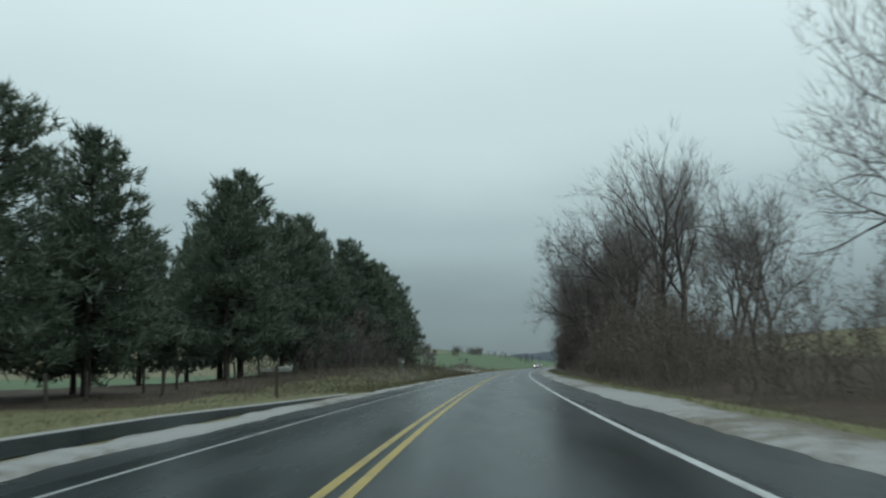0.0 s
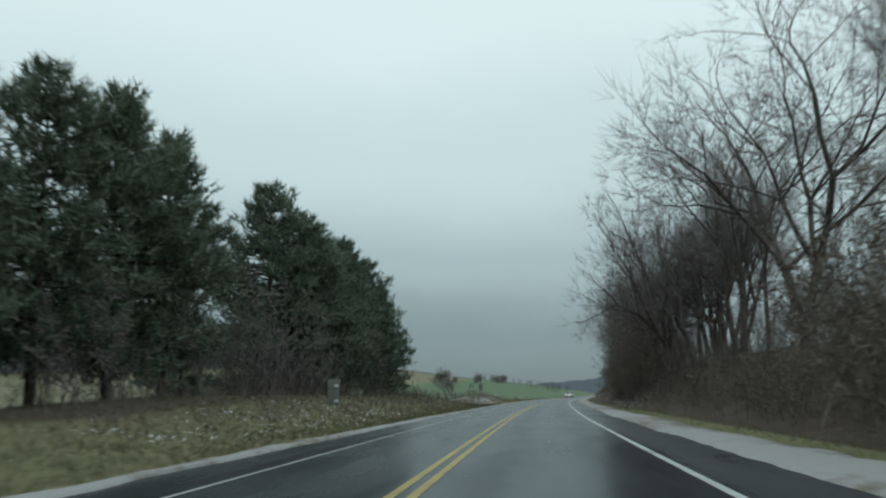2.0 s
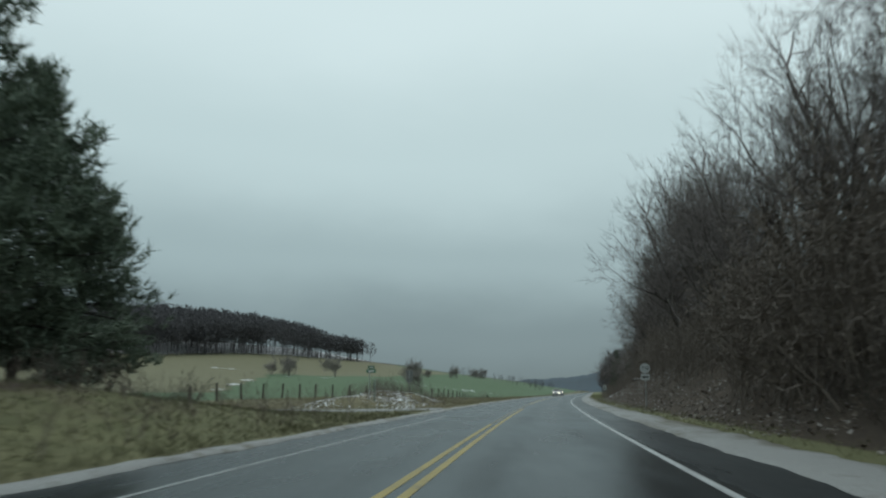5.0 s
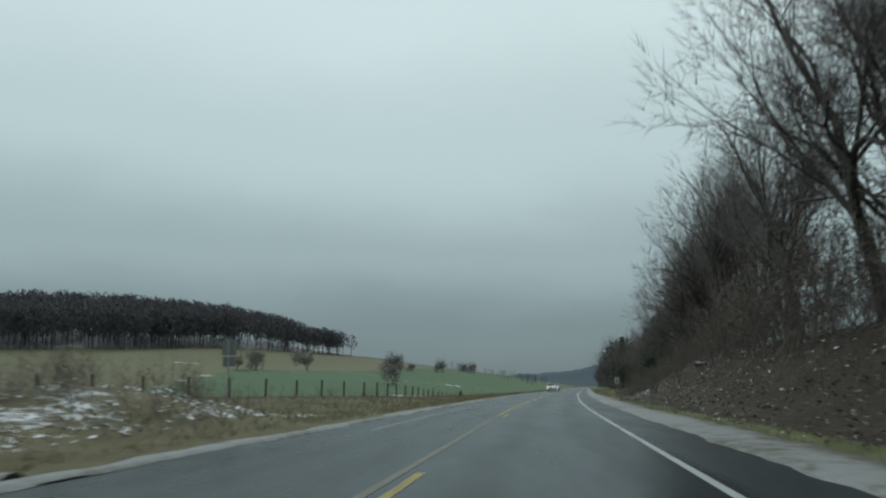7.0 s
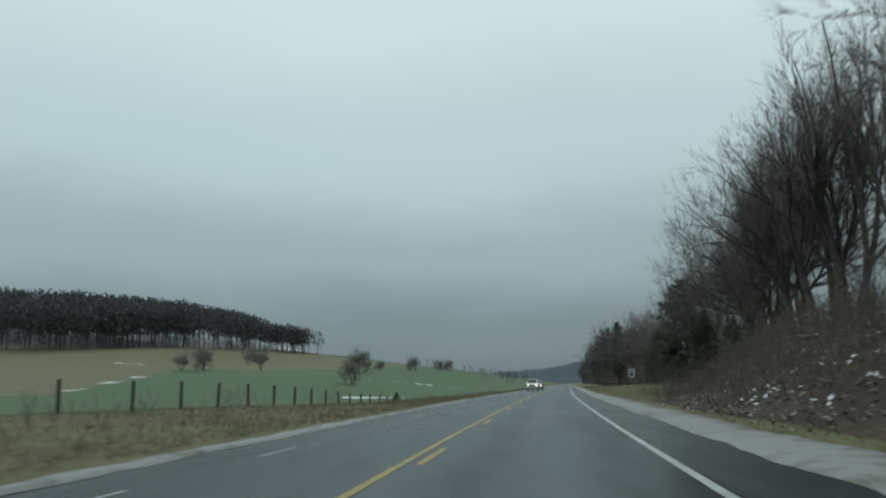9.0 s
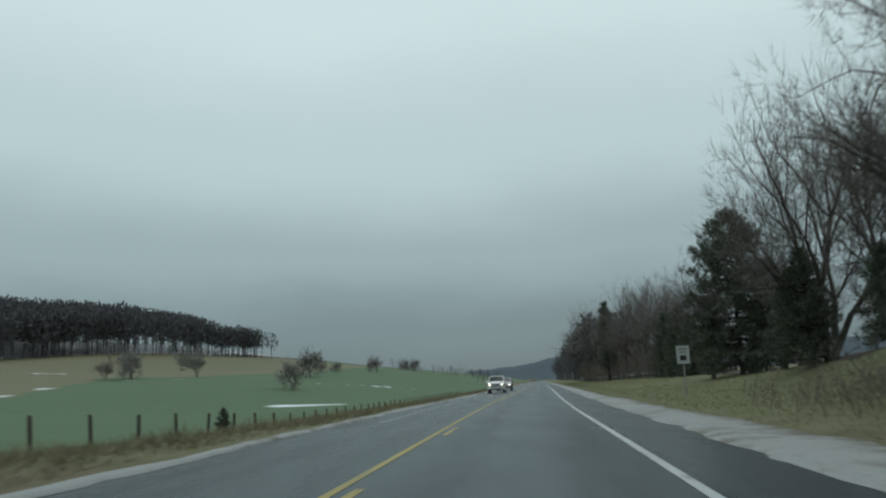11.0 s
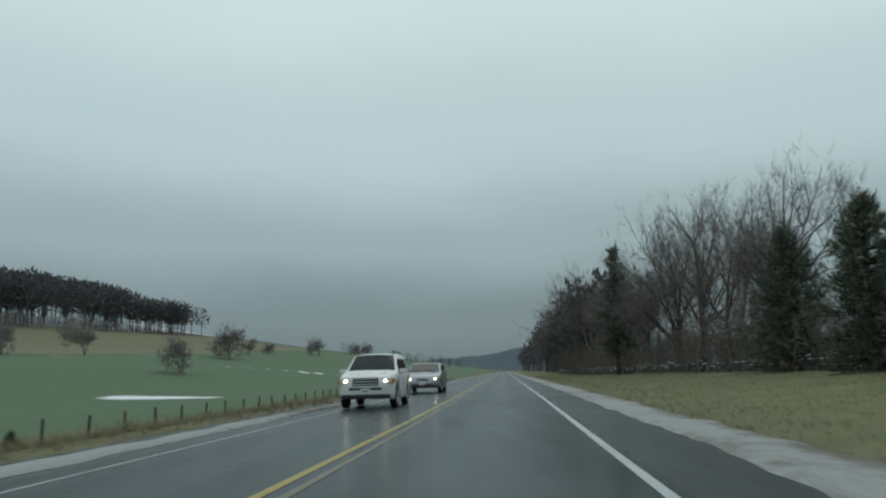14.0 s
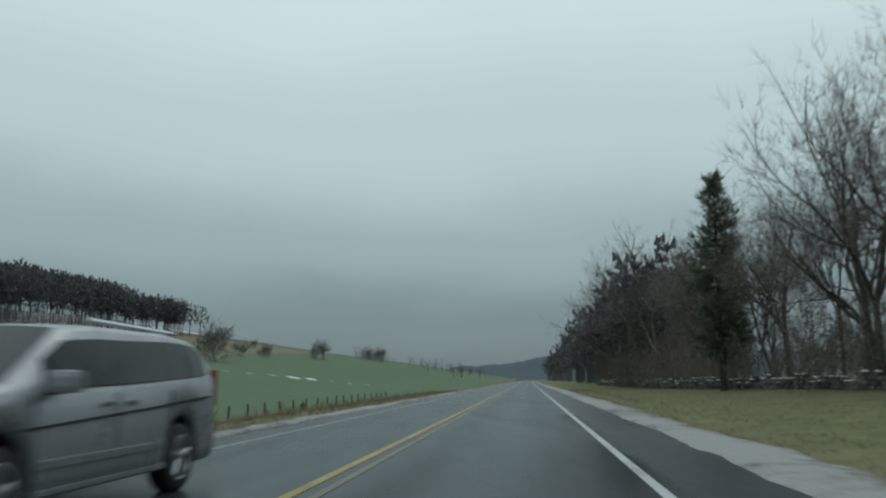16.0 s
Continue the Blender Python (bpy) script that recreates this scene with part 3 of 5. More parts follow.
def bare_tree(name, seed, tall, wide, girth, label, bole=0.24, spread=1.0, lift=0.03, levels=8, stems=1, lean=0.0, side=0.7, fine=0.0085, bark=None, crown=None, sprays=3):
    """A leafless tree that forks again and again, from the bole to the last twigs. Stands at the origin; lean carries its crown along x."""
    rng = np.random.default_rng(seed)
    p = np.zeros((stems, 3)) - [0, 0, 0.3]
    if stems > 1:
        p[:, :2] += rng.normal(0, girth * 0.9, (stems, 2))
    d = unit(np.array([[0, 0, 1.0]]) + rng.normal(0, 0.22 if stems > 1 else 0.04, (stems, 3)) * [1, 1, 0])
    ln = np.full(stems, tall * bole) * rng.uniform(0.75, 1.15, stems)
    r = np.full(stems, girth / math.sqrt(stems))
    rows = []
    for k in range(levels):
        first, n = p, len(p)
        halves = 3 if k == 0 else 2 if k < 6 else 1
        kin = []
        for h_ in range(halves):
            d = unit(d + rng.normal(0, 0.05 if k == 0 else 0.12, (n, 3)) + [0, 0, lift if k else 0.05])
            q = p + d * (ln / halves)[:, None]
            rows.append((k, p, q, r, r * 0.91))
            p, r = q, r * 0.91
            if h_ < halves - 1 and k > 0:
                go = rng.random(n) < side
                kin.append((p[go], swing(d[go], 32 * spread, 66 * spread, rng), ln[go] * rng.uniform(0.4, 0.75, go.sum()), r[go] * rng.uniform(0.35, 0.5, go.sum())))
        if k == levels - 1:
            break
        fall = 0.82 if k else min(1.0, 0.21 / bole)
        kin.append((p, swing(d, 6 * spread, 24 * spread, rng), ln * fall * rng.uniform(0.85, 1.1, n), r * 0.86))
        kin.append((p, swing(d, 22 * spread, 50 * spread, rng), ln * fall * rng.uniform(0.65, 1.0, n), r * rng.uniform(0.5, 0.75, n)))
        if k < 2:
            kin.append((p, swing(d, 25 * spread, 55 * spread, rng), ln * fall * rng.uniform(0.7, 1.0, n), r * 0.6))
        p, d, ln, r = (np.concatenate([q[i] for q in kin]) for i in range(4))
    tips = rows[-1][2]
    sx = wide / 2 / np.quantile(np.hypot(tips[:, 0], tips[:, 1]), 0.93)
    sz = tall / np.quantile(tips[:, 2], 0.997)

    def place(v):
        v = v.copy()
        u = np.clip(v[:, 2] * sz / tall, 0, 1)
        v[:, :2] *= (1 + (sx - 1) * np.clip(u * 4, 0, 1))[:, None]
        v[:, 0] += lean * tall * u ** 1.3
        v[:, 2] *= sz
        return v

    rows = [(k, place(a), place(b), ra, rb) for k, a, b, ra, rb in rows]
    seg = lambda lo, hi, thin: np.concatenate([np.concatenate([a, b, np.maximum(ra, thin)[:, None], np.maximum(rb, thin * 0.8)[:, None]], 1) for k, a, b, ra, rb in rows if lo <= k <= hi])
    root = new(name)
    low = seg(0, 1, 0.03)
    flare = np.array([[*low[k, :3], *(low[k, :3] + (low[k, 3:6] - low[k, :3]) * 0.35), low[k, 6] * 1.5, low[k, 6] * 1.02] for k in range(stems)])
    v, f = join([tubes(flare, 8), tubes(low, 7), tubes(seg(2, 2, 0.025), 5), tubes(seg(3, 3, 0.02), 4)])
    t = new("trunk", mesh_of("trunk", v, f, bark or BARK, smooth=True))
    mids, ends = seg(4, levels - 3, 0.012), seg(levels - 2, levels - 1, 0.006)
    a = seg(levels - 1, levels - 1, 0.006)
    m = len(a)
    spray = []
    for j in range(sprays):
        at = a[:, :3] + (a[:, 3:6] - a[:, :3]) * rng.uniform(0.0, 1.0, (m, 1))
        way = swing(unit(a[:, 3:6] - a[:, :3]), 8, 42, rng) + [0, 0, 0.15]
        spray.append(np.concatenate([at, at + way * (rng.uniform(0.035, 0.075, m) * tall)[:, None]], 1))
    v, f = join([tubes(mids, 3), twigs(ends, rng, fine * 1.3), twigs(np.concatenate(spray), rng, fine)])
    c = new("crown", mesh_of("crown", v, f, crown or TWIG))
    for part_ in (t, c):
        part_.parent = root
    return tagged(root, label, "tree")


def needles(points, dirs, size, rng, blades=5, thin=0.10):
    """Tufts of narrow needle sprays at the points."""
    n = len(points)
    vs = []
    for b in range(blades):
        d = dirs + rng.normal(0, 0.6, (n, 3))
        d /= np.linalg.norm(d, axis=1)[:, None]
        side = np.cross(d, rng.normal(0, 1, (n, 3)))
        side /= np.maximum(1e-6, np.linalg.norm(side, axis=1))[:, None]
        ln = (size * rng.uniform(0.6, 1.35, n))[:, None]
        base = points - d * ln * 0.3
        vs.append(np.stack([base + side * ln * thin, points + d * ln, base - side * ln * thin], 1))
    v = np.concatenate([x.reshape(-1, 3) for x in vs])
    return v, np.arange(len(v)).reshape(-1, 3)


def pine(name, seed, tall, wide, label, clear=0.15, tufts=5600, size=0.55, mat=None, cone=0.75, droop=0.0):
    """An evergreen: straight trunk, whorled limbs, needle tufts massed along them."""
    rng = np.random.default_rng(seed)
    segs = [(0, 0, -0.3, 0, 0, tall * 0.5, 0.014 * tall + 0.05, 0.010 * tall), (0, 0, tall * 0.5, 0, 0, tall * 0.97, 0.010 * tall, 0.02)]
    pts, dirs, limbs = [], [], []
    z = tall * clear
    while z < tall * 0.985:
        u = (z / tall - clear) / (1 - clear)
        reach = wide * 0.5 * (np.interp(u, [0, 0.12, 0.35, 0.7, 1], [0.82, 1.0, 0.93, 0.6, 0.07]) if cone < 0.9 else (1 - u) ** 0.85 + 0.05)
        for j in range(rng.integers(4, 7)):
            a = rng.uniform(0, 2 * math.pi)
            r = reach * rng.uniform(0.55, 1.18)
            rise = np.interp(u, [0, 0.5, 1], [-0.10 - droop, 0.16, 0.75]) + rng.normal(0, 0.1)
            tip = np.array([math.cos(a) * r, math.sin(a) * r, z + rise * r])
            root_ = np.array([0, 0, z])
            mid = (root_ + tip) / 2 - np.array([0, 0, 0.06 * r])
            limbs += [(*root_, *mid, 0.05 + 0.004 * r, 0.035), (*mid, *tip, 0.035, 0.012)]
            m = max(3, int(r * 5))
            k = rng.uniform(0.18, 1.0, m) ** 0.7
            q = np.where(k[:, None] < 0.5, root_ + (mid - root_) * (k[:, None] * 2), mid + (tip - mid) * (k[:, None] * 2 - 1))
            q = q + rng.normal(0, 1, (m, 3)) * np.array([0.22, 0.22, 0.12]) * (0.35 + 0.9 * r * 0.35)
            pts.append(q)
            out_ = (tip - root_) / max(0.1, np.linalg.norm(tip - root_))
            dirs.append(np.tile(out_ * 0.8 + [0, 0, 0.55], (m, 1)))
        z += tall * rng.uniform(0.018, 0.032)
    pts, dirs = np.concatenate(pts), np.concatenate(dirs)
    pick = rng.integers(0, len(pts), tufts)
    q = pts[pick] + rng.normal(0, 0.16, (tufts, 3))
    v, f = needles(q, dirs[pick], np.full(tufts, size), rng, 4, 0.085)
    root = new(name)
    tv, tf = join([tubes(segs, 8), tubes(limbs, 4)])
    t = new("trunk", mesh_of("trunk", tv, tf, BARK_DARK, smooth=True))
    c = new("crown", mesh_of("crown", v, f, mat or PINE))
    t.parent = c.parent = root
    return tagged(root, label, "tree")


def stand(ob, s, l, scale=1.0, turn=0.0, first=False, sink=0.1, label=""):
    """Put a tree (or a copy of it) at station s and offset l, its foot on the land."""
    x, y, _ = spot(s, l)
    m = pose(float(x), float(y), top(s, l) - sink, 0, 0, turn)
    if not first:
        ob = copy_thing(ob, m)
    ob.matrix_basis = m @ Matrix.Scale(scale, 4)
    if label:
        ob["label"] = label
    return ob


rnd = random.Random(11)
PINE_LABEL = "tall dark green white pine with bare lower trunk"
pines = [pine("pine_tree", 1, 16.5, 10.0, PINE_LABEL), pine("pine_tree", 2, 15.0, 9.0, PINE_LABEL), pine("pine_tree", 3, 17.0, 11.0, PINE_LABEL)]
PINES = [(35.5, -23.0, 2, 0.86), (41, -21.2, 0, 0.85), (43.5, -23.2, 1, 0.68), (40, -28, 2, 0.7), (60.5, -20.7, 0, 0.92), (66, -21.5, 2, 1.0), (71, -25, 1, 1.02), (74.5, -20.5, 2, 0.86), (79.5, -20, 1, 1.0), (85, -20, 0, 0.88), (97, -24.5, 2, 0.52), (103, -20.5, 0, 1.0), (106, -18.0, 1, 0.9), (110.5, -20.5, 2, 0.93), (117, -20, 1, 0.93), (122, -20, 0, 0.95), (126.5, -20.5, 2, 0.94), (131, -19.5, 0, 0.9), (136, -19.5, 1, 0.86), (141, -20, 0, 0.62), (30, -27, 2, 0.9), (64, -29, 1, 0.85), (76, -30, 2, 0.8), (120, -28, 1, 0.8), (129, -27.5, 2, 0.7), (137, -27, 0, 0.7)]
used = set()
for s, l, k, sc in PINES:
    ob = stand(pines[k], s, l, sc, rnd.uniform(0, 360), first=k not in used)
    ob["group"] = "pines along the verge"
    used.add(k)

TREE_LABEL = "leafless grey-brown deciduous tree with fine twigs"
bares = {
    "spread": bare_tree("bare_tree", 21, 17, 16, 0.34, "leafless forked tree with a wide-spreading crown", bole=0.26, spread=1.25, lift=0.0),
    "vase": bare_tree("bare_tree", 22, 16, 9.5, 0.26, "leafless tree with many steep ascending limbs", bole=0.22, spread=0.8, stems=2),
    "slim": bare_tree("bare_tree", 23, 15, 5.2, 0.17, TREE_LABEL, bole=0.40, spread=0.85, levels=7),
    "clump": bare_tree("bare_tree", 24, 14, 9.5, 0.34, "leafless multi-stemmed deciduous tree on the bank", bole=0.30, spread=0.9, stems=4, levels=7, side=0.8),
    "sapling": bare_tree("bare_tree", 25, 9, 6.5, 0.13, "small crooked leafless tree at the edge of the wood", bole=0.24, spread=1.1, levels=7),
    "lean": bare_tree("bare_tree", 26, 16, 13, 0.30, "leafless tree leaning out towards the road", bole=0.22, spread=1.1, lean=-0.30),
    "vase_tall": bare_tree("bare_tree", 27, 18, 10.5, 0.30, "tall leafless tree with a fan of ascending limbs", bole=0.30, spread=0.8),
    "fan": bare_tree("bare_tree", 29, 16, 14.5, 0.38, "leafless tree with a broad fan of ascending limbs", bole=0.20, spread=0.95, lift=0.05, stems=3),
    "giant": bare_tree("bare_tree", 38, 16, 17, 0.34, "old leafless tree with heavy wide-reaching limbs", bole=0.22, spread=1.05, lift=0.02, stems=2, side=0.85, fine=0.009),
    "broom": bare_tree("bare_tree", 30, 16, 12.5, 0.62, "big leafless tree with many steep stems from one base", bole=0.24, spread=0.72, lift=0.05, stems=6, levels=7, side=0.85, sprays=4),
    "round": bare_tree("bare_tree", 28, 14, 10, 0.26, "leafless round-headed tree behind the stone wall", bole=0.30, spread=1.05),
}
# station, offset, kind, height in metres, turn
WOOD = [
    (25, 14.8, "fan", 13, 0), (29, 17, "sapling", 6, 50), (36, 10.5, "sapling", 7, 120), (41, 12.5, "sapling", 8, 200), (46, 12, "vase", 10.5, 20), (53, 11, "vase_tall", 13.5, 60), 
    (60, 11.5, "vase_tall", 16, 140), (67.5, 12, "vase_tall", 14.5, 300), (79.5, 11.0, "giant", 17, 40), 
    (97, 12.3, "vase_tall", 15.5, 45), (94, 13, "slim", 14, 20), (99.5, 12.6, "vase", 14.5, 20), (103.5, 13.2, "vase_tall", 14.5, 170), (112.5, 13.4, "broom", 14, 200), (106, 10.6, "lean", 12, 350), (109, 12.8, "vase", 14, 80), (117, 13, "vase_tall", 14, 80), (114, 10.0, "fan", 16.5, 8), 
    (119, 9.8, "lean", 13.5, 20), (126, 10.4, "clump", 12, 100), (130, 12.2, "vase", 13.5, 40), (135, 10.5, "lean", 12.5, 350), (140, 12.6, "slim", 14, 140), (144, 11.2, "clump", 12, 310), (149, 13, "vase_tall", 14, 60),
    (154, 11.4, "lean", 13, 10), (158, 13.2, "slim", 14.5, 0), (162, 11.6, "clump", 13, 220), (167, 12.6, "vase", 15, 90), (170, 12.8, "vase", 15.5, 200), (174, 13.8, "vase_tall", 16.5, 30), (177, 12.4, "vase", 16, 80), (180, 11.4, "lean", 17, 355), (181.5, 13.4, "fan", 17, 120),
    (195, 12.8, "lean", 14, 5), (199, 13.6, "vase", 14.5, 260), (209, 12.8, "slim", 13.5, 45), (213, 14.4, "broom", 15, 10), (217, 13.6, "slim", 13.5, 0), (220, 14.2, "vase_tall", 17, 110),
    (229.5, 14.4, "slim", 14.5, 5), (233, 16, "slim", 14.5, 190), (238.5, 15.0, "broom", 15.5, 150), (244, 16.4, "slim", 14.5, 330), (249, 16.2, "broom", 14.5, 80), (254, 16.2, "slim", 13.5, 250), (257.5, 15.8, "fan", 14.5, 40),
    (261, 18, "slim", 15, 20), (264.5, 16.6, "broom", 14.5, 215), (271, 18.5, "vase", 15, 10), (278, 18, "clump", 13, 60), (285, 17, "fan", 16.5, 120), (291, 19.5, "vase_tall", 14, 0), (299, 21, "round", 12, 40), (306, 20.5, "round", 11.5, 150),
    (306, 14.8, "round", 11, 80), (314, 27, "slim", 9, 0), (334, 24.5, "slim", 8.5, 0), (337, 29, "round", 8, 50), (345, 25, "slim", 8.5, 100), (347, 30, "round", 9, 0), (357, 28, "round", 9, 0), (324, 30, "round", 8, 20), (331, 27, "round", 7.5, 120), (340.5, 26, "round", 8, 200), (351.5, 26, "round", 9, 300),
    (344, 20.5, "slim", 12, 80), (347.5, 18, "round", 12.5, 10), (353, 18.4, "fan", 14, 200), (356, 20.5, "slim", 12, 40), (361.5, 18, "vase_tall", 13.5, 150), (366, 20, "slim", 13, 10), (368, 17.2, "vase_tall", 16.5, 260), (371, 18.4, "round", 14, 30), (376, 16.8, "fan", 15.5, 100), (379.5, 17.8, "round", 15, 300),
    (385, 18.5, "slim", 12, 250), (388, 16.4, "round", 12.5, 60), (394, 17.5, "vase", 12, 220), (399, 15.6, "round", 14, 330), (406, 16.5, "round", 14, 45), (412, 15, "vase", 13, 100), (418, 16.5, "round", 15, 170), (424.5, 14.6, "lean", 18, 350), (431, 16, "round", 16, 20), (437, 14.4, "spread", 17, 60),
    (444, 14, "lean", 18, 10), (452, 15, "vase", 16, 90), (461, 14, "round", 17, 200), (472, 14, "spread", 17, 10), (485, 14.5, "round", 16, 0),
]
TALLNESS = dict(broom=16, giant=16, fan=16, spread=17, vase=16, slim=15, clump=14, sapling=9, lean=16, vase_tall=18, round=14)
used = set()
for s, l, k, tall, turn in WOOD:
    ob = stand(bares[k], s, l, tall / TALLNESS[k], turn, first=k not in used)
    ob["group"] = "bare trees of the roadside wood"
    used.add(k)

CEDAR_LABEL = "dark dense cedar with a ragged outline"
cedars = [
    pine("cedar_tree", 31, 14, 9.4, CEDAR_LABEL, clear=0.08, tufts=11000, size=0.42, mat=CEDAR, cone=0.8),
    pine("cedar_tree", 32, 8, 4.6, "dark bushy cedar at the edge of the grass", clear=0.10, tufts=3300, size=0.34, mat=CEDAR, cone=0.8),
    pine("cedar_tree", 33, 15, 4.2, "tall narrow cedar among bare trees", clear=0.18, tufts=3200, size=0.40, mat=CEDAR, cone=0.8),
]
used = set()
for s, l, k, sc in ((304.5, 16.8, 0, 0.94), (329.3, 17.0, 1, 0.74), (334.6, 17.0, 1, 1.0), (345.5, 17.1, 1, 1.03), (391.5, 13.2, 2, 0.98), (285, 16.2, 1, 0.86), (290, 17, 1, 0.78), (271, 16.2, 1, 0.52), (277, 17.5, 1, 0.62), (428, 12.5, 1, 0.8)):
    stand(cedars[k], s, l, sc, rnd.uniform(0, 360), first=k not in used)
    used.add(k)


SHRUB = dict(cuts=(4, 2, 1, 1), kids=(4, 4, 3, 0), wander=(0.14, 0.2, 0.24, 0.3), lift=(0.02, 0.05, 0.03, 0.02), first=(0.15, 0.15, 0.1), angle=((20, 55), (25, 65), (30, 70)), ratio=(0.55, 0.5, 0.55), thin=(0.55, 0.55, 0.5))


def shrub_mesh(seed, stems, plan=None):
    """Vertices and faces of one leafless shrub about 1 m tall."""
    plan = plan or SHRUB
    rng = np.random.default_rng(seed)
    out = [[], [], [], []]
    for k in range(stems):
        d = np.array([rng.normal(0, 0.34), rng.normal(0, 0.34), 1.0])
        grow(rng, rng.normal(0, 0.09, 3) * [1, 1, 0] - [0, 0, 0.06], d / np.linalg.norm(d), rng.uniform(0.55, 0.95), 0.010, 0, out, plan)
    thin = [(*q[:6], max(q[6], 0.0030), max(q[7], 0.0018)) for q in out[0]]
    v1, f1 = tubes(thin, 3)
    v2, f2 = twigs(out[1] + out[2] + out[3], rng, 0.0056)
    return v1, f1, v2, f2


SHRUBS = [shrub_mesh(200 + k, 2) for k in range(6)]
WEED = dict(SHRUB, cuts=(1, 1, 1, 1), kids=(3, 3, 0, 0), angle=((15, 60), (25, 65), (30, 70)))
WEEDS = [shrub_mesh(230 + k, 3, WEED) for k in range(4)]


def thicket(name, seed, spots_, label, tall=(1.6, 4.2), mat=None, kit=None):
    """Leafless shrubs over many spots (station, offset), as one mesh."""
    rng = np.random.default_rng(seed)
    kinds = rng.integers(0, len(kit or SHRUBS), len(spots_))
    groups = []
    for k, (v1, f1, v2, f2) in enumerate(kit or SHRUBS):
        pick = [p for p, q in zip(spots_, kinds) if q == k]
        if not pick:
            continue
        S, L = np.array([p[0] for p in pick]), np.array([p[1] for p in pick])
        x, y, _ = spot(S, L)
        z = height(S, L)
        n = len(S)
        a, sc = rng.uniform(0, 2 * np.pi, n), rng.uniform(*tall, n) * np.array([p[2] if len(p) > 2 else 1.0 for p in pick])
        for v, f in ((v1, f1), (v2, f2)):
            w = np.empty((n, len(v), 3))
            wide = sc * 0.85
            w[:, :, 0] = x[:, None] + (v[None, :, 0] * np.cos(a)[:, None] - v[None, :, 1] * np.sin(a)[:, None]) * wide[:, None]
            w[:, :, 1] = y[:, None] + (v[None, :, 0] * np.sin(a)[:, None] + v[None, :, 1] * np.cos(a)[:, None]) * wide[:, None]
            w[:, :, 2] = z[:, None] + v[None, :, 2] * sc[:, None]
            groups.append((w.reshape(-1, 3), (f[None] + (np.arange(n) * len(v))[:, None, None]).reshape(-1, f.shape[1])))
    v, f = join(groups)
    return tagged(new(name, mesh_of(name, v, f, mat or BRUSH)), label, "brush", kind="stuff")


low_at = lambda s: float(np.interp(s, [60, 70, 76, 112, 120, 140, 170, 200], [1.0, 0.7, 0.5, 0.7, 1.2, 1.2, 1.0, 0.85]))
spots = []
for s in np.arange(34, 272, 0.8):
    for j in range(2 if s > 128 or s < 66 else 1):
        lo = np.interp(s, [14, 60, 90, 100, 140, 215, 240, 272], [7.0, 6.4, 8.0, 7.4, 8.4, 9.6, 11.5, 15.5])
        spots.append((s + rnd.uniform(-0.5, 0.5), lo + abs(rnd.gauss(0, 2.0)), low_at(s)))
thicket("brush", 5, [p for p in spots if p[0] < 214], "tangled brown leafless brush along the wooded bank", tall=(1.5, 4.2))
thicket("brush", 15, [p for p in spots if p[0] >= 214] + [(rnd.uniform(214, 262), rnd.uniform(8.2, 12.5)) for i in range(150)], "low leafless brush on the crest of the bank", tall=(0.7, 2.2))
spots = [(s, 5.9 + abs(rnd.gauss(0, 1.5)) + 2.2 * (s < 20), float(np.interp(s, [58, 70], [1.0, 0.6]))) for s in np.arange(9, 92, 0.46)]
thicket("brush", 17, spots, "dense low brown brush reaching down to the shoulder", tall=(0.9, 2.6))
spots = [(rnd.uniform(16, 50), 7.2 + abs(rnd.gauss(0, 2.8)), 0.6) for i in range(70)] + [(rnd.uniform(52, 68), 6.6 + abs(rnd.gauss(0, 2.8))) for i in range(45)]
thicket("brush", 18, spots, "tall dense brown thicket beside the road", tall=(2.4, 5.6))
thicket("brush", 21, [(rnd.uniform(84, 101), rnd.uniform(12.0, 18.0)) for i in range(48)], "leafless saplings at the back of the wood", tall=(3.0, 5.5))
thicket("brush", 20, [(rnd.uniform(66, 132), rnd.uniform(6.2, 10.5)) for i in range(360)], "dark low brush covering the cut bank", tall=(0.6, 1.5), mat=BRUSH_DARK)
spots = [(rnd.uniform(115, 141), 7.0 + abs(rnd.gauss(0, 2.2))) for i in range(150)]
thicket("brush", 9, spots, "tall dark tangle of saplings and vines", tall=(3.0, 5.5))
spots = [(rnd.uniform(130, 222), 10.2 + abs(rnd.gauss(0, 2.8))) for i in range(150)]
thicket("brush", 10, spots, "leafless saplings between the trees on the bank", tall=(3.0, 5.5))
spots = [(s, np.interp(s, [325, 345, 380, 410, 470], [19.0, 17.9, 16.1, 13.1, 12.1]) + abs(rnd.gauss(0, 1.6))) for s in np.arange(334, 480, 0.6)]
spots += [(s, np.interp(s, [325, 345, 380, 410, 470], [18.2, 16.9, 15.1, 12.1, 11.1]) + rnd.uniform(-0.6, 0.2)) for s in np.arange(326, 440, 1.1)]
spots += [(s, np.interp(s, [325, 345, 380, 410, 470], [19.0, 17.9, 16.1, 13.1, 12.1]) + 2 + abs(rnd.gauss(0, 2.5)), 1.5) for s in np.arange(338, 480, 1.3)]
thicket("brush", 6, spots, "brown leafless brush behind the stone wall", tall=(1.8, 4.6))
spots = [(rnd.uniform(58, 146), -14.2 - abs(rnd.gauss(0, 2.2))) for i in range(230)]
thicket("brush", 16, spots, "brown bramble tangle along the pines, coloured dark for their shade", tall=(0.5, 1.4), mat=BRUSH_DARK)
thicket("brush", 19, [(rnd.uniform(96, 142), -rnd.uniform(23, 36)) for i in range(130)], "leafless undergrowth behind the pines, coloured dark for their shade", tall=(1.2, 3.6), mat=BRUSH_DARK)
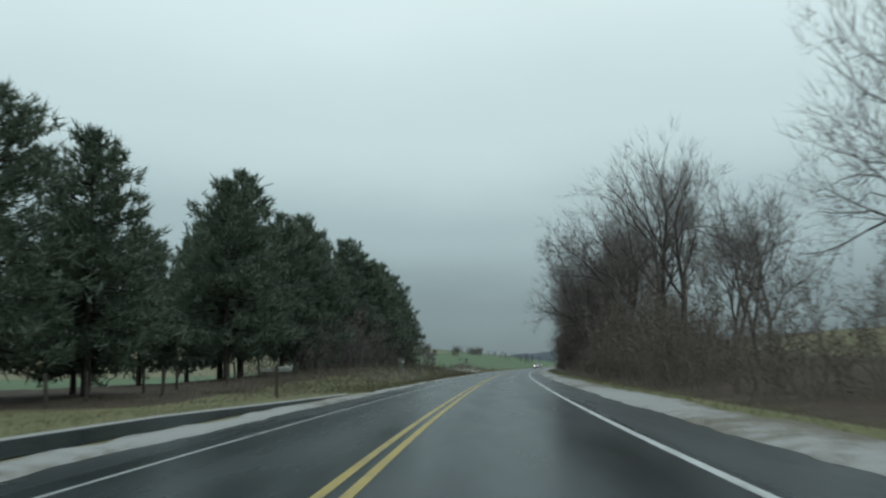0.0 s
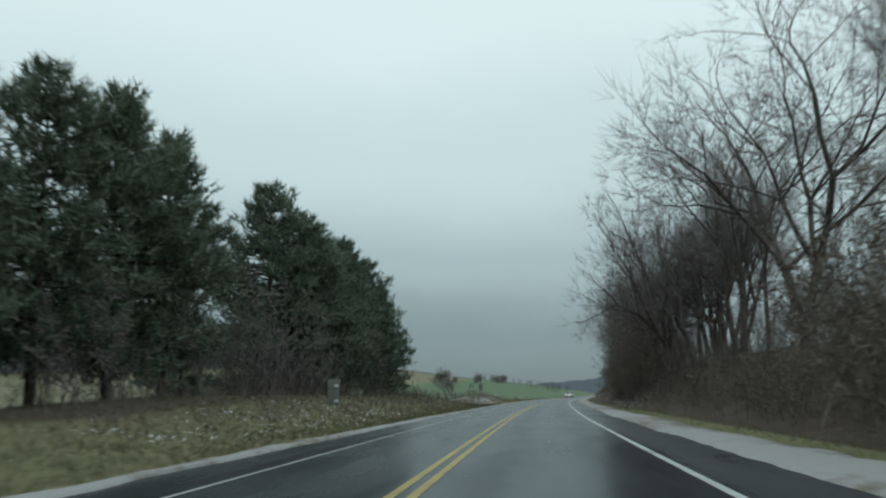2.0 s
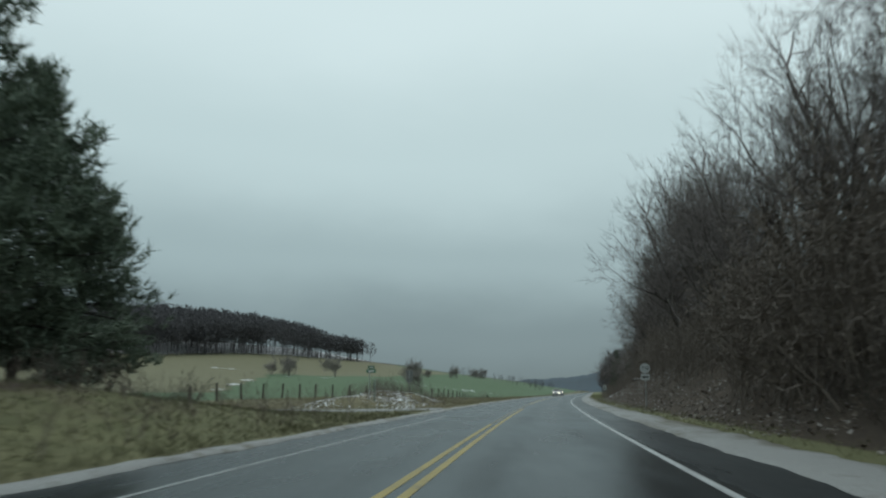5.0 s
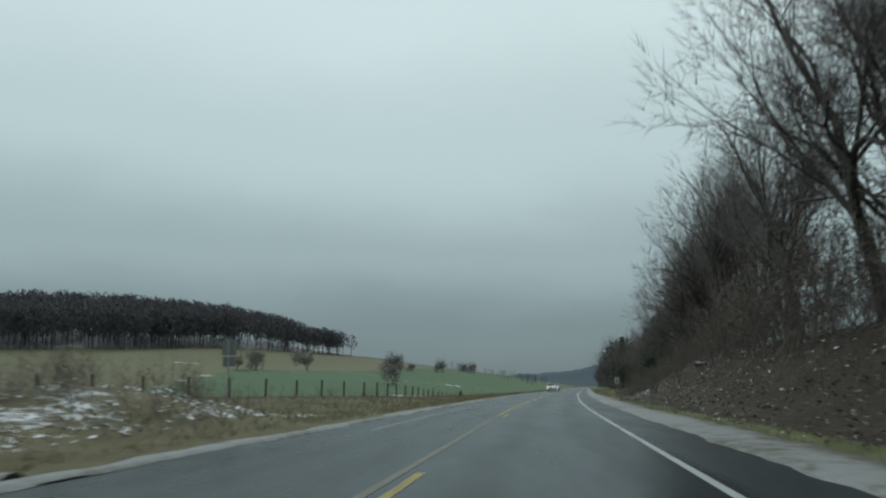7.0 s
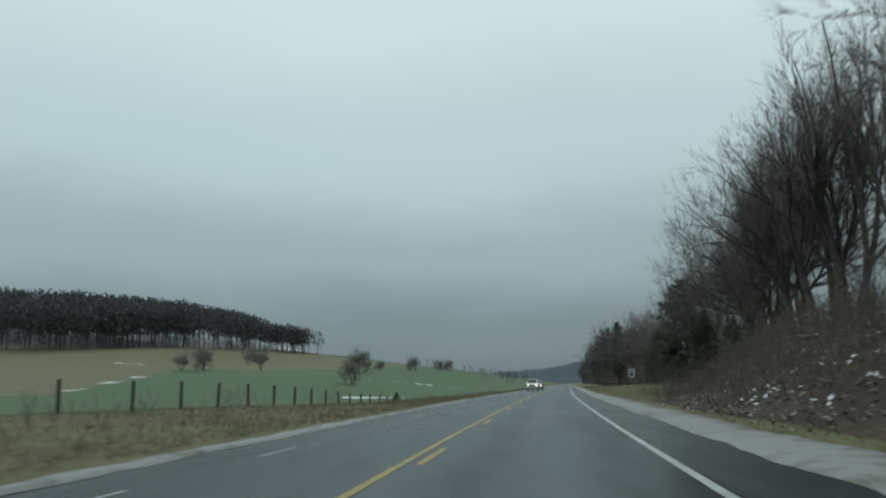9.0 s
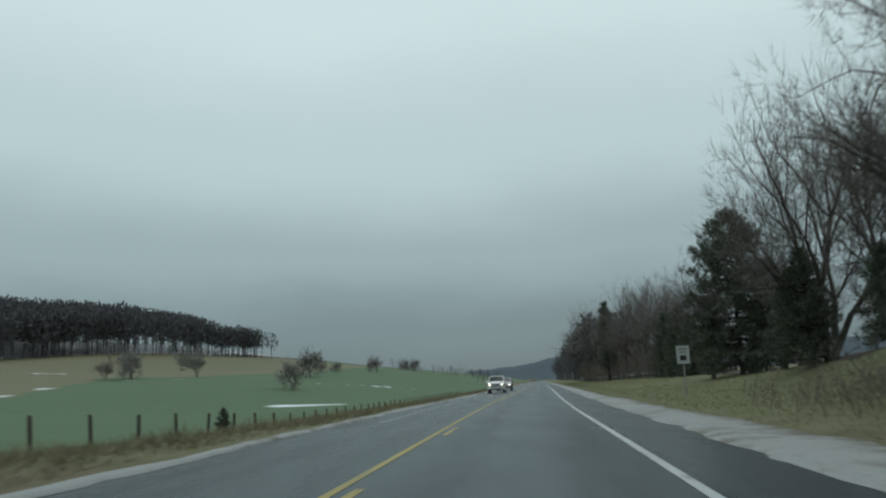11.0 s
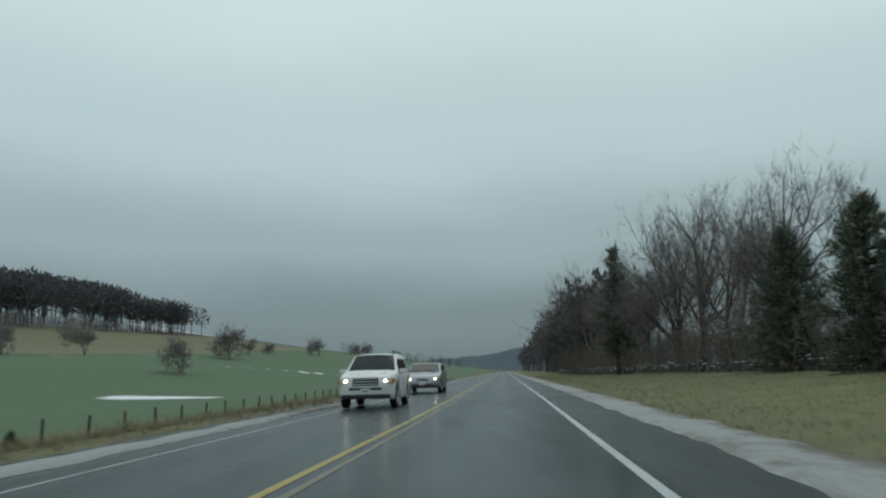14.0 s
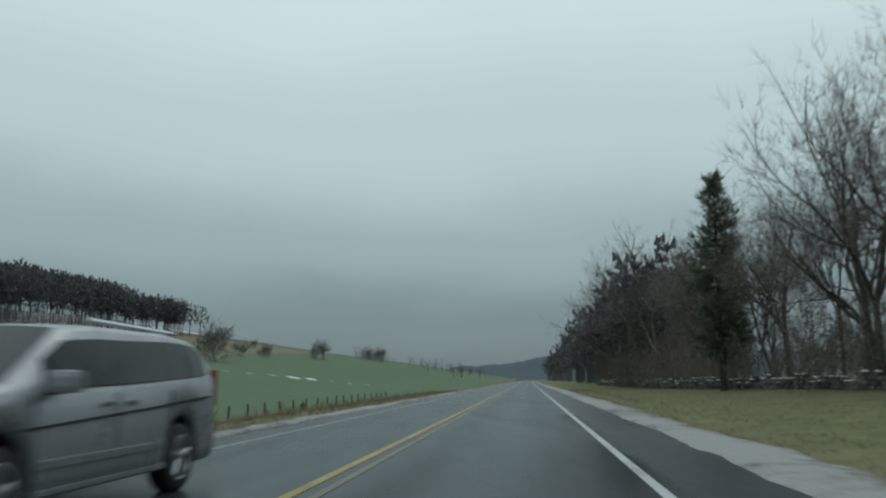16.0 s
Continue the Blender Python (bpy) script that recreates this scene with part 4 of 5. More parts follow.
spots = [(rnd.uniform(70, 132), -rnd.uniform(15.5, 18.5)) for i in range(55)] + [(rnd.uniform(86, 99), -rnd.uniform(15.5, 18.5), 1.15) for i in range(16)]
thicket("brush", 7, spots, "pale leafless saplings in front of the pines", tall=(2.0, 5.0), mat=TWIG)
spots = [(rnd.gauss(170, 5.0), rnd.gauss(-11.8, 2.0)) for i in range(170)] + [(rnd.uniform(30, 145), -rnd.uniform(7.5, 15)) for i in range(420)] + [(rnd.uniform(172, 240), -rnd.uniform(8, 24)) for i in range(120)]
spots += [(rnd.uniform(62, 262), rnd.uniform(6.6, 13.5)) for i in range(750)] + [(rnd.uniform(208, 264), rnd.uniform(6.6, 13.5)) for i in range(500)]
thicket("brush", 8, spots, "low dead weeds on the snowy mound and banks", tall=(0.5, 1.3), kit=WEEDS)
# ---- the distance: wooded hill, lone field trees, far ridge ----
def far_woods(name, seed, places, label, tall=(15, 22), tufts=60):
    """Many simple leafless trees a long way off, as one mesh."""
    rng = np.random.default_rng(seed)
    S, L = np.array([p[0] for p in places]), np.array([p[1] for p in places])
    x, y, _ = spot(S, L)
    z = height(S, L)
    n = len(S)
    h_ = rng.uniform(*tall, n) * np.array([p[2] if len(p) > 2 else 1.0 for p in places])
    one = np.ones((n, 1))
    base = np.stack([x, y, z - 0.5], -1)
    mid = base + np.stack([rng.normal(0, 0.5, n), rng.normal(0, 0.5, n), h_ * 0.75], -1)
    segs = [np.concatenate([base, mid, 0.26 * one, 0.12 * one], 1)]
    cx, hh = np.repeat(mid - np.stack([0 * h_, 0 * h_, h_ * 0.10], -1), tufts, 0), np.repeat(h_, tufts)
    off = rng.normal(0, 1, (n * tufts, 3))
    off /= np.linalg.norm(off, axis=1)[:, None]
    q = cx + off * rng.uniform(0.15, 1.0, (n * tufts, 1)) ** 0.4 * np.stack([hh * 0.26, hh * 0.26, hh * 0.35], -1)
    parts_ = [needles(q, off * 0.6 + [0, 0, 0.7], hh * 0.050, rng, blades=3, thin=0.36)]
    parts_.append(tubes(segs[0], 3))
    v, f = join(parts_)
    return tagged(new(name, mesh_of(name, v, f, FARWOOD)), label, "woodland", kind="stuff")


rf = random.Random(3)
places = []
for i in range(1080):
    u = rf.random() ** 0.8
    depth = rf.random() ** 1.5 * 180
    # front edge of the wood runs from its near end back to the left
    s0, l0 = 752 - 145 * u * 1.6, -175 - 150 * u * 1.6
    depth *= min(1.0, 0.12 + 4 * u)
    places.append((s0 + depth * 0.75 + rf.gauss(0, 3), l0 - depth * 0.35 + rf.gauss(0, 3), min(1.07, 0.72 + 1.3 * u) * (0.92 if 0.06 < u < 0.10 else 1.0)))
far_woods("hill_woods", 41, places, "dark leafless wood on the hill above the fields", tall=(22.5, 27.0), tufts=84)
places = [(rf.uniform(860, 1500), -rf.uniform(40, 120) - 0.1 * i) for i in range(60)]
far_woods("hedgerow", 42, places, "distant leafless hedgerow on the field skyline", tall=(5, 12), tufts=24)
places = [(rf.uniform(425, 900) if i < 130 else rf.uniform(425, 560), 12.5 + abs(rf.gauss(0, 6))) for i in range(230)]
far_woods("roadside_woods", 43, places, "leafless woods that continue beside the far road", tall=(11, 17))

ROUND_LABEL = "lone round-crowned leafless tree standing in the field"


field_trees = {
    "round": bare_tree("field_tree", 51, 12, 16, 0.5, ROUND_LABEL, bole=0.13, spread=1.25, lift=0.02, stems=3, levels=7, sprays=4, fine=0.044, side=0.8, bark=HAZED_TWIG, crown=HAZED_TWIG),
    "clump": bare_tree("field_tree", 52, 12, 14, 0.42, "clump of leafless trees at the field edge", bole=0.30, spread=0.8, stems=4, levels=7, fine=0.035, bark=HAZED_TWIG, crown=HAZED_TWIG),
    "thin": bare_tree("field_tree", 53, 8.5, 9, 0.36, "small sparse leafless tree standing in the wheat", bole=0.20, spread=1.0, stems=3, levels=7, fine=0.026, bark=HAZED_TWIG, crown=HAZED_TWIG),
}
used = set()
FIELD_TREES = ((597, -99.5, "round", 1.12, 0), (557.5, -162.6, "round", 1.05, 130), (552, -171, "clump", 0.72, 20), (563.5, -137.5, "clump", 1.05, 90), (486.5, -74.5, "thin", 1.18, 200), (640, -106, "clump", 0.6, 40), (665, -104, "round", 0.5, 20), (713, -92.5, "clump", 0.8, 130), (705, -96, "thin", 0.7, 0), (840, -96, "round", 0.75, 70), (860, -92, "round", 0.85, 10), (725, -130, "thin", 0.6, 60))
for s, l, k, sc, turn in FIELD_TREES:
    ob = stand(field_trees[k], s, l, sc, turn, first=k not in used, sink=0.3)
    used.add(k)


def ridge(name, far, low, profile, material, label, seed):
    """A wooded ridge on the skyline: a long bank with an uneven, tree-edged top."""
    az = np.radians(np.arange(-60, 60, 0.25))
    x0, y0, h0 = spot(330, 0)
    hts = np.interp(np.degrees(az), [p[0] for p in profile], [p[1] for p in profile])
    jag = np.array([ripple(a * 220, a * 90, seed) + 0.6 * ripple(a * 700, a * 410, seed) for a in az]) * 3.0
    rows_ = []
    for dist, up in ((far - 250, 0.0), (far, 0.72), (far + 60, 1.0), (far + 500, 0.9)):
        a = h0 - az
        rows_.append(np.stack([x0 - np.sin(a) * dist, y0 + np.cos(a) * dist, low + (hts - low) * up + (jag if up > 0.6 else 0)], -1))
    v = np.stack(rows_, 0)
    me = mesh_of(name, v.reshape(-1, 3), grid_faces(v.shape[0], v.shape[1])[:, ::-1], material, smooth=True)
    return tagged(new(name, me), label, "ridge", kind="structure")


# woods coloured blue-grey, with the distant haze mixed into the base colour
RIDGE = plain("hazed_far_ridge", (0.050, 0.072, 0.090), 0.95, vary=0.25, scale=0.02)
ridge("backdrop", 2300, -10, ((-60, 60), (-30, 50), (-14, 38), (-9, 33), (-6, 33), (-3, 40), (0, 56), (3, 74), (8, 82), (30, 60), (60, 60)), RIDGE, "wooded ridge on the horizon, coloured blue-grey for the haze", 3.0)
# ---- roadside things ----
def part(name, bm, material, parent, label="", smooth=False):
    """A bmesh as one mesh object under a thing or a part."""
    me = bpy.data.meshes.new(name)
    bm.to_mesh(me)
    bm.free()
    me.materials.append(material)
    if smooth:
        me.polygons.foreach_set("use_smooth", np.ones(len(me.polygons), bool))
    ob = new(name, me)
    ob.parent = parent
    return tagged(ob, label)


def box(size, at=(0, 0, 0), bevel=0.0, turn=(0, 0, 0), into=None):
    """A box centred at a place, with rounded edges."""
    bm = into or bmesh.new()
    m = pose(*at, *turn) @ Matrix.Diagonal((*size, 1))
    made = bmesh.ops.create_cube(bm, size=1, matrix=m)["verts"]
    if bevel:
        edges = list({e for v in made for e in v.link_edges})
        bmesh.ops.bevel(bm, geom=edges, offset=bevel, segments=2, affect="EDGES", profile=0.7)
    return bm


def rod(r0, r1, a, b, sides=12, into=None):
    """A tapered rod from a to b."""
    bm = into or bmesh.new()
    a, b = Vector(a), Vector(b)
    m = Matrix.Translation((a + b) / 2) @ (b - a).to_track_quat("Z", "Y").to_matrix().to_4x4()
    bmesh.ops.create_cone(bm, cap_ends=True, segments=sides, radius1=r0, radius2=r1, depth=(b - a).length, matrix=m)
    return bm


def thing(name, s, l, z=None, turn=0.0, label="", category="", group=""):
    """An empty at the thing's foot; its x runs along the road's heading turned by turn degrees."""
    x, y, h = spot(s, l)
    ob = new(name)
    ob.matrix_basis = pose(float(x), float(y), top(s, l) if z is None else z, 0, 0, math.degrees(float(h)) + turn)
    return tagged(ob, label, category, group)


GALV = plain("galvanised_steel", (0.34, 0.35, 0.35), 0.5, 0.7)
SIGN_BACK = plain("weathered_aluminium", (0.15, 0.16, 0.155), 0.6, 0.3)
SIGN_WHITE = plain("white_sign_sheet", (0.40, 0.42, 0.415), 0.45, vary=0.06)
SIGN_GREEN = plain("green_sign_sheet", (0.02, 0.13, 0.075), 0.45, vary=0.1)
INK = plain("black_sign_ink", (0.012, 0.012, 0.013), 0.5)
POST_WOOD = barky("weathered_fence_wood", (0.040, 0.034, 0.028), (0.120, 0.105, 0.088))
BOX_GREEN = plain("faded_green_cabinet", (0.185, 0.215, 0.190), 0.55, vary=0.2)
BOX_GREY = plain("grey_cabinet", (0.200, 0.200, 0.182), 0.6, vary=0.2)
LABEL_WHITE = plain("white_sticker", (0.72, 0.74, 0.74), 0.5, vary=0.05)


def text_mesh(words, size, depth=0.004):
    cu = bpy.data.curves.new("legend", "FONT")
    cu.body, cu.size, cu.extrude = words, size, depth
    cu.align_x, cu.align_y = "CENTER", "CENTER"
    cu.resolution_u = 3
    tmp = bpy.data.objects.new("legend", cu)
    scene.collection.objects.link(tmp)
    me = bpy.data.meshes.new_from_object(tmp.evaluated_get(bpy.context.evaluated_depsgraph_get()))
    bpy.data.objects.remove(tmp)
    return me


def route_sign(s, l):
    """Round white route marker over an arrow plate, facing the near lane's drivers."""
    root = thing("route_sign", s, l, z=top(s, l) - 0.25, label="round white route marker above a left-arrow plate on a steel post", category="road sign")
    part("post", box((0.06, 0.035, 3.1), (0, 0.03, 1.35), 0.004), GALV, root)
    disc = bmesh.new()
    bmesh.ops.create_cone(disc, cap_ends=True, segments=40, radius1=0.31, radius2=0.31, depth=0.012, matrix=pose(0, -0.01, 2.62, 90))
    face = part("marker", disc, SIGN_WHITE, root, "round white route marker")
    num = new("numerals", text_mesh("710", 0.30))
    num.data.materials.append(INK)
    num.parent = face
    num.matrix_basis = pose(0, -0.022, 2.62, 90)
    plate = part("arrow_plate", box((0.54, 0.012, 0.38), (0, -0.01, 2.08), 0.004), SIGN_WHITE, root, "white plate with a black left arrow")
    arrow = bmesh.new()
    pts = [(-0.20, 0), (-0.07, 0.10), (-0.07, 0.035), (0.20, 0.035), (0.20, -0.035), (-0.07, -0.035), (-0.07, -0.10)]
    arrow.faces.new([arrow.verts.new((px, -0.021, 2.08 + pz)) for px, pz in pts])
    part("arrow", arrow, INK, plate)
    return root


def speed_sign(s, l, turn=0.0):
    root = thing("road_sign", s, l, label="pale rectangular road sign on a post before dark trees", category="road sign", turn=turn)
    part("post", box((0.06, 0.04, 2.5), (0, 0.03, 1.1), 0.004), GALV, root)
    plate = part("plate", box((0.61, 0.012, 0.86), (0, -0.01, 1.95), 0.01), SIGN_WHITE, root, "pale sign plate")
    for k, (w, z) in enumerate(((0.4, 2.22), (0.34, 2.08), (0.30, 1.80))):
        part("legend_bar", box((w, 0.004, 0.08 if k < 2 else 0.24), (0, -0.019, z)), INK if k == 2 else BOX_GREY, plate)
    return root


def sign_from_behind(s, l):
    """Two plates on one post, facing the other way: their grey backs show."""
    root = thing("route_sign", s, l, label="back of two grey sign plates on a thin steel post", category="road sign")
    part("post", box((0.055, 0.04, 3.05), (0, 0, 1.4), 0.004), GALV, root)
    part("upper_plate", box((0.60, 0.012, 0.60), (0, 0.03, 2.6), 0.004), SIGN_BACK, root)
    part("lower_plate", box((0.50, 0.012, 0.40), (0, 0.03, 2.05), 0.004), SIGN_BACK, root)
    return root


def street_sign(s, l):
    root = thing("street_sign", s, l, z=0.1, label="green street-name blades on a post behind the snowy mound", category="street sign")
    part("post", rod(0.035, 0.03, (0, 0, -0.2), (0, 0, 2.3)), GALV, root)
    part("post", box((0.10, 0.10, 1.9), (0.34, 0.1, 0.85), 0.01), BOX_GREEN, root, "square green marker post")
    for k, turn in enumerate((-18, 68)):
        blade = part("name_blade", box((0.75, 0.012, 0.22), (0.1, 0, 2.36 + 0.25 * k), 0.004, (0, 0, turn)), SIGN_GREEN, root, "green name blade with pale lettering bars")
        part("legend_bar", box((0.48, 0.006, 0.07), (0.1, -0.010, 2.36 + 0.25 * k), 0, (0, 0, turn)), LABEL_WHITE, blade)
    return root


route_sign(161.0, 6.0)
speed_sign(276.3, 7.6)
sign_from_behind(182.5, -12.7)
street_sign(163.0, -12.0)


def utility_box(s, l):
    """Two-part telephone cabinet: grey hood over a green body."""
    root = thing("utility_box", s, l, turn=8, label="faded green and grey utility cabinet with white stickers in the grass", category="utility box")
    part("body", box((0.54, 0.42, 0.78), (0, 0, 0.42), 0.02), BOX_GREEN, root)
    hood = part("hood", box((0.62, 0.50, 0.50), (0.02, 0, 1.08), 0.025), BOX_GREY, root, "grey overhanging hood")
    part("seam", box((0.57, 0.46, 0.02), (0.01, 0, 0.82)), INK, root)
    part("sticker", box((0.22, 0.004, 0.14), (0.18, -0.253, 0.98)), LABEL_WHITE, hood)
    part("sticker", box((0.22, 0.004, 0.14), (0.16, -0.213, 0.16)), LABEL_WHITE, root)
    part("foot", box((0.60, 0.48, 0.14), (0, 0, 0.0), 0.02), BOX_GREY, root)
    return root


utility_box(88.3, -11.6)


def mailbox(s, l):
    root = thing("mailbox", s, l, turn=90, label="dark mailbox with paper tube on a wooden post", category="mailbox")
    part("post", box((0.11, 0.11, 1.5), (0, 0, 0.6), 0.012), POST_WOOD, root)
    arm = part("arm", box((0.12, 1.3, 0.09), (0, 0.1, 1.05), 0.01), POST_WOOD, root)
    shell = bmesh.new()
    n = 14
    for yy in (-0.62, -0.10):
        for k in range(n):
            a = math.pi * k / (n - 1)
            shell.verts.new((0.10 * math.cos(a) + 0.0, yy, 1.22 + 0.10 * math.sin(a)))
        shell.verts.new((-0.10, yy, 1.10))
        shell.verts.new((0.10, yy, 1.10))
    shell.verts.ensure_lookup_table()
    m = n + 2
    for k in range(m):
        shell.faces.new([shell.verts[i] for i in (k, (k + 1) % m, m + (k + 1) % m, m + k)])
    shell.faces.new([shell.verts[k] for k in range(m)][::-1])
    shell.faces.new([shell.verts[m + k] for k in range(m)])
    bmesh.ops.recalc_face_normals(shell, faces=shell.faces)
    case = part("case", shell, BOX_GREY, root, "grey arched mailbox case")
    part("flag", box((0.01, 0.16, 0.05), (0.108, -0.3, 1.3)), SIGN_GREEN, case)
    part("paper_tube", box((0.16, 0.5, 0.14), (0, 0.45, 1.18), 0.03), BOX_GREY, root, "grey plastic newspaper tube")
    part("sticker", box((0.10, 0.006, 0.10), (0, -0.627, 1.2)), LABEL_WHITE, case)
    return root


mailbox(35.8, -9.9)


def fence_post_mesh(seed):
    rng = random.Random(seed)
    bm = bmesh.new()
    bmesh.ops.create_cone(bm, cap_ends=True, segments=9, radius1=0.085, radius2=0.075, depth=1.55, matrix=pose(0, 0, 0.52))
    for v in bm.verts:
        v.co.x += rng.uniform(-0.008, 0.008)
        v.co.z += rng.uniform(-0.03, 0.03) if v.co.z > 1 else 0
    return bm


def fence_post(s, l, scale=1.0, group="field fence posts", label="weathered round wooden fence post in dead grass", seed=0):
    r = random.Random(int(s * 7) + seed)
    x, y, h = spot(s, l)
    me = post_meshes[r.randrange(len(post_meshes))]
    ob = new("fence_post", me)
    ob.matrix_basis = pose(float(x), float(y), top(s, l), r.uniform(-4, 4), r.uniform(-4, 4), r.uniform(0, 360)) @ Matrix.Scale(scale, 4)
    return tagged(ob, label, "fence post", group)


post_meshes = []
for k in range(3):
    bm = fence_post_mesh(k)
    me = bpy.data.meshes.new("fence_post")
    bm.to_mesh(me)
    bm.free()
    me.materials.append(POST_WOOD)
    post_meshes.append(me)
fence_line = lambda s: float(np.interp(s, [150, 195, 205, 215, 230, 250, 290, 350, 480], [-27, -24.5, -22.7, -20.6, -18.2, -18.0, -19.0, -21.0, -22.0]))
fp = 166.0
while fp < 470:
    fence_post(fp, fence_line(fp), 1.08 if fp < 300 else 1.0)
    fp += 4.5
for s, l in ((31, -17.5), (36, -18.5), (40.5, -17), (47, -18.9), (53, -18), (44, -19.5), (58, -19.2), (63, -19), (50, -21)):
    fence_post(s, l, 1.0, "posts by the pines", "dark wooden post beneath the pines")
# evergreen shrub at the fence and a snag on the bank
stand(cedars[1], 277.7, -15.8, 0.20, 20, label="small dark evergreen shrub beside the field fence")
stand(cedars[1], 322, -15.5, 0.16, 70, label="small dark evergreen shrub beside the field fence")
stand(cedars[1], 400, -17, 0.18, 140, label="small dark evergreen shrub beside the field fence")


def snag(s, l, tall):
    """A dead, broken, nearly branchless trunk."""
    root = thing("dead_tree", s, l, label="dead branchless grey snag rising above the bank", category="tree")
    rng = np.random.default_rng(77)
    pts = [np.array([0, 0, -0.3])]
    for k in range(8):
        pts.append(pts[-1] + np.array([rng.normal(-0.10, 0.10), rng.normal(0, 0.08), tall / 8]))
    segs = [(*pts[k], *pts[k + 1], 0.20 * (1 - k / 9.5), 0.20 * (1 - (k + 1) / 9.5)) for k in range(8)]
    for k in (4, 6, 7):
        d = rng.normal(0, 0.6, 3)
        segs.append((*pts[k], *(pts[k] + d + [0, 0, 0.5]), 0.05, 0.02))
    v, f = tubes(segs, 8)
    t = new("trunk", mesh_of("trunk", v, f, BARK, smooth=True))
    t.parent = root
    return root


snag(234.2, 15.0, 15.5)


def fallen_log(s, l, length, turn, r=0.16):
    root = thing("fallen_log", s, l, turn=turn, label="fallen pale log dusted with snow on the leafy bank", category="log")
    segs = []
    rng = np.random.default_rng(int(s))
    p = np.array([-length / 2, 0, r * 0.7])
    for k in range(5):
        q = p + np.array([length / 5, rng.normal(0, 0.06), rng.normal(0, 0.03)])
        segs.append((*p, *q, r * (1 - 0.1 * k), r * (1 - 0.1 * (k + 1))))
        p = q
    ends = [(*(np.array(segs[0][:3]) - [0.06, 0, 0]), *segs[0][:3], 0.004, r), (*p, *(p + [0.05, 0, 0]), segs[-1][7], 0.004)]
    v, f = tubes(segs + ends, 8)
    t = new("trunk", mesh_of("trunk", v, f, BARK, smooth=True))
    t.parent = root
    segs2 = [(*(np.array(q[:3]) + [0, 0, r * 0.8]), *(np.array(q[3:6]) + [0, 0, r * 0.75]), q[6] * 0.55, q[7] * 0.55) for q in segs]
    v, f = tubes(segs2, 6)
    c = new("snow_cap", mesh_of("snow_cap", v, f, SNOW, smooth=True))
    c.parent = root
    return root


for s, l, ln, a in ((234, 13.2, 5.0, 75), (118, 9.3, 2.6, 40), (122, 11.0, 1.8, 110), (97, 9.0, 2.0, 60), (205, 9.4, 3.4, 70), (229, 10.8, 1.4, 30)):
    fallen_log(s, l, ln, a, 0.07 + 0.02 * ln)
# ---- the two oncoming cars ----
def paint(name, col, metal):
    k = Mat(name, 0.28, metal, 0.5)
    dirt = k.noise(2.2, 5, 0.65)
    low = k.noise(14, 4)
    c = k.mix(k.grey(k.math("ADD", k.math("MULTIPLY", dirt, 0.7), k.math("MULTIPLY", low, 0.3)), 0.42, 0.68, 0, 0.45), col, tuple(0.55 * v + 0.05 for v in col))
    k.color(c)
    k.rough(k.grey(dirt, 0.35, 0.7, 0.22, 0.5))
    return k.m


CAR_WHITE = paint("white_car_paint", (0.70, 0.70, 0.68), 0.0)
CAR_SILVER = paint("silver_grey_car_paint", (0.30, 0.32, 0.34), 0.55)
GLASS = Mat("tinted_car_glass", 0.05, 0, 0.22).color((0.012, 0.016, 0.017)).m
RUBBER = plain("tyre_rubber", (0.018, 0.018, 0.018), 0.75)
TRIM = plain("black_plastic_trim", (0.022, 0.022, 0.023), 0.55)
ALLOY = plain("alloy_rim", (0.42, 0.43, 0.44), 0.4, 0.8)
CHROME = plain("chrome", (0.65, 0.66, 0.67), 0.15, 1.0, vary=0.03)
LENS = Mat("clear_lamp_lens", 0.12, 0, 0.6).color((0.55, 0.56, 0.56)).m
AMBER = Mat("amber_lamp_lens", 0.2, 0, 0.6).color((0.55, 0.16, 0.02)).m
REDLENS = Mat("red_lamp_lens", 0.2, 0, 0.6).color((0.25, 0.012, 0.01)).m
lit = Mat("lit_headlamp", 0.2)
lit.b.inputs["Emission Color"].default_value = (1.0, 0.86, 0.62, 1)
lit.b.inputs["Emission Strength"].default_value = 9.0
LIT = lit.m


def lathe(profile, centre, sides=28):
    """Turn a profile of (radius, sideways) round the axle at a centre."""
    bm = bmesh.new()
    rings = []
    for r, yy in profile:
        rings.append([bm.verts.new((centre[0] + r * math.cos(2 * math.pi * k / sides), centre[1] + yy, centre[2] + r * math.sin(2 * math.pi * k / sides))) for k in range(sides)])
    for a, b in zip(rings, rings[1:]):
        for k in range(sides):
            bm.faces.new((a[k], a[(k + 1) % sides], b[(k + 1) % sides], b[k]))
    bmesh.ops.recalc_face_normals(bm, faces=bm.faces)
    return bm


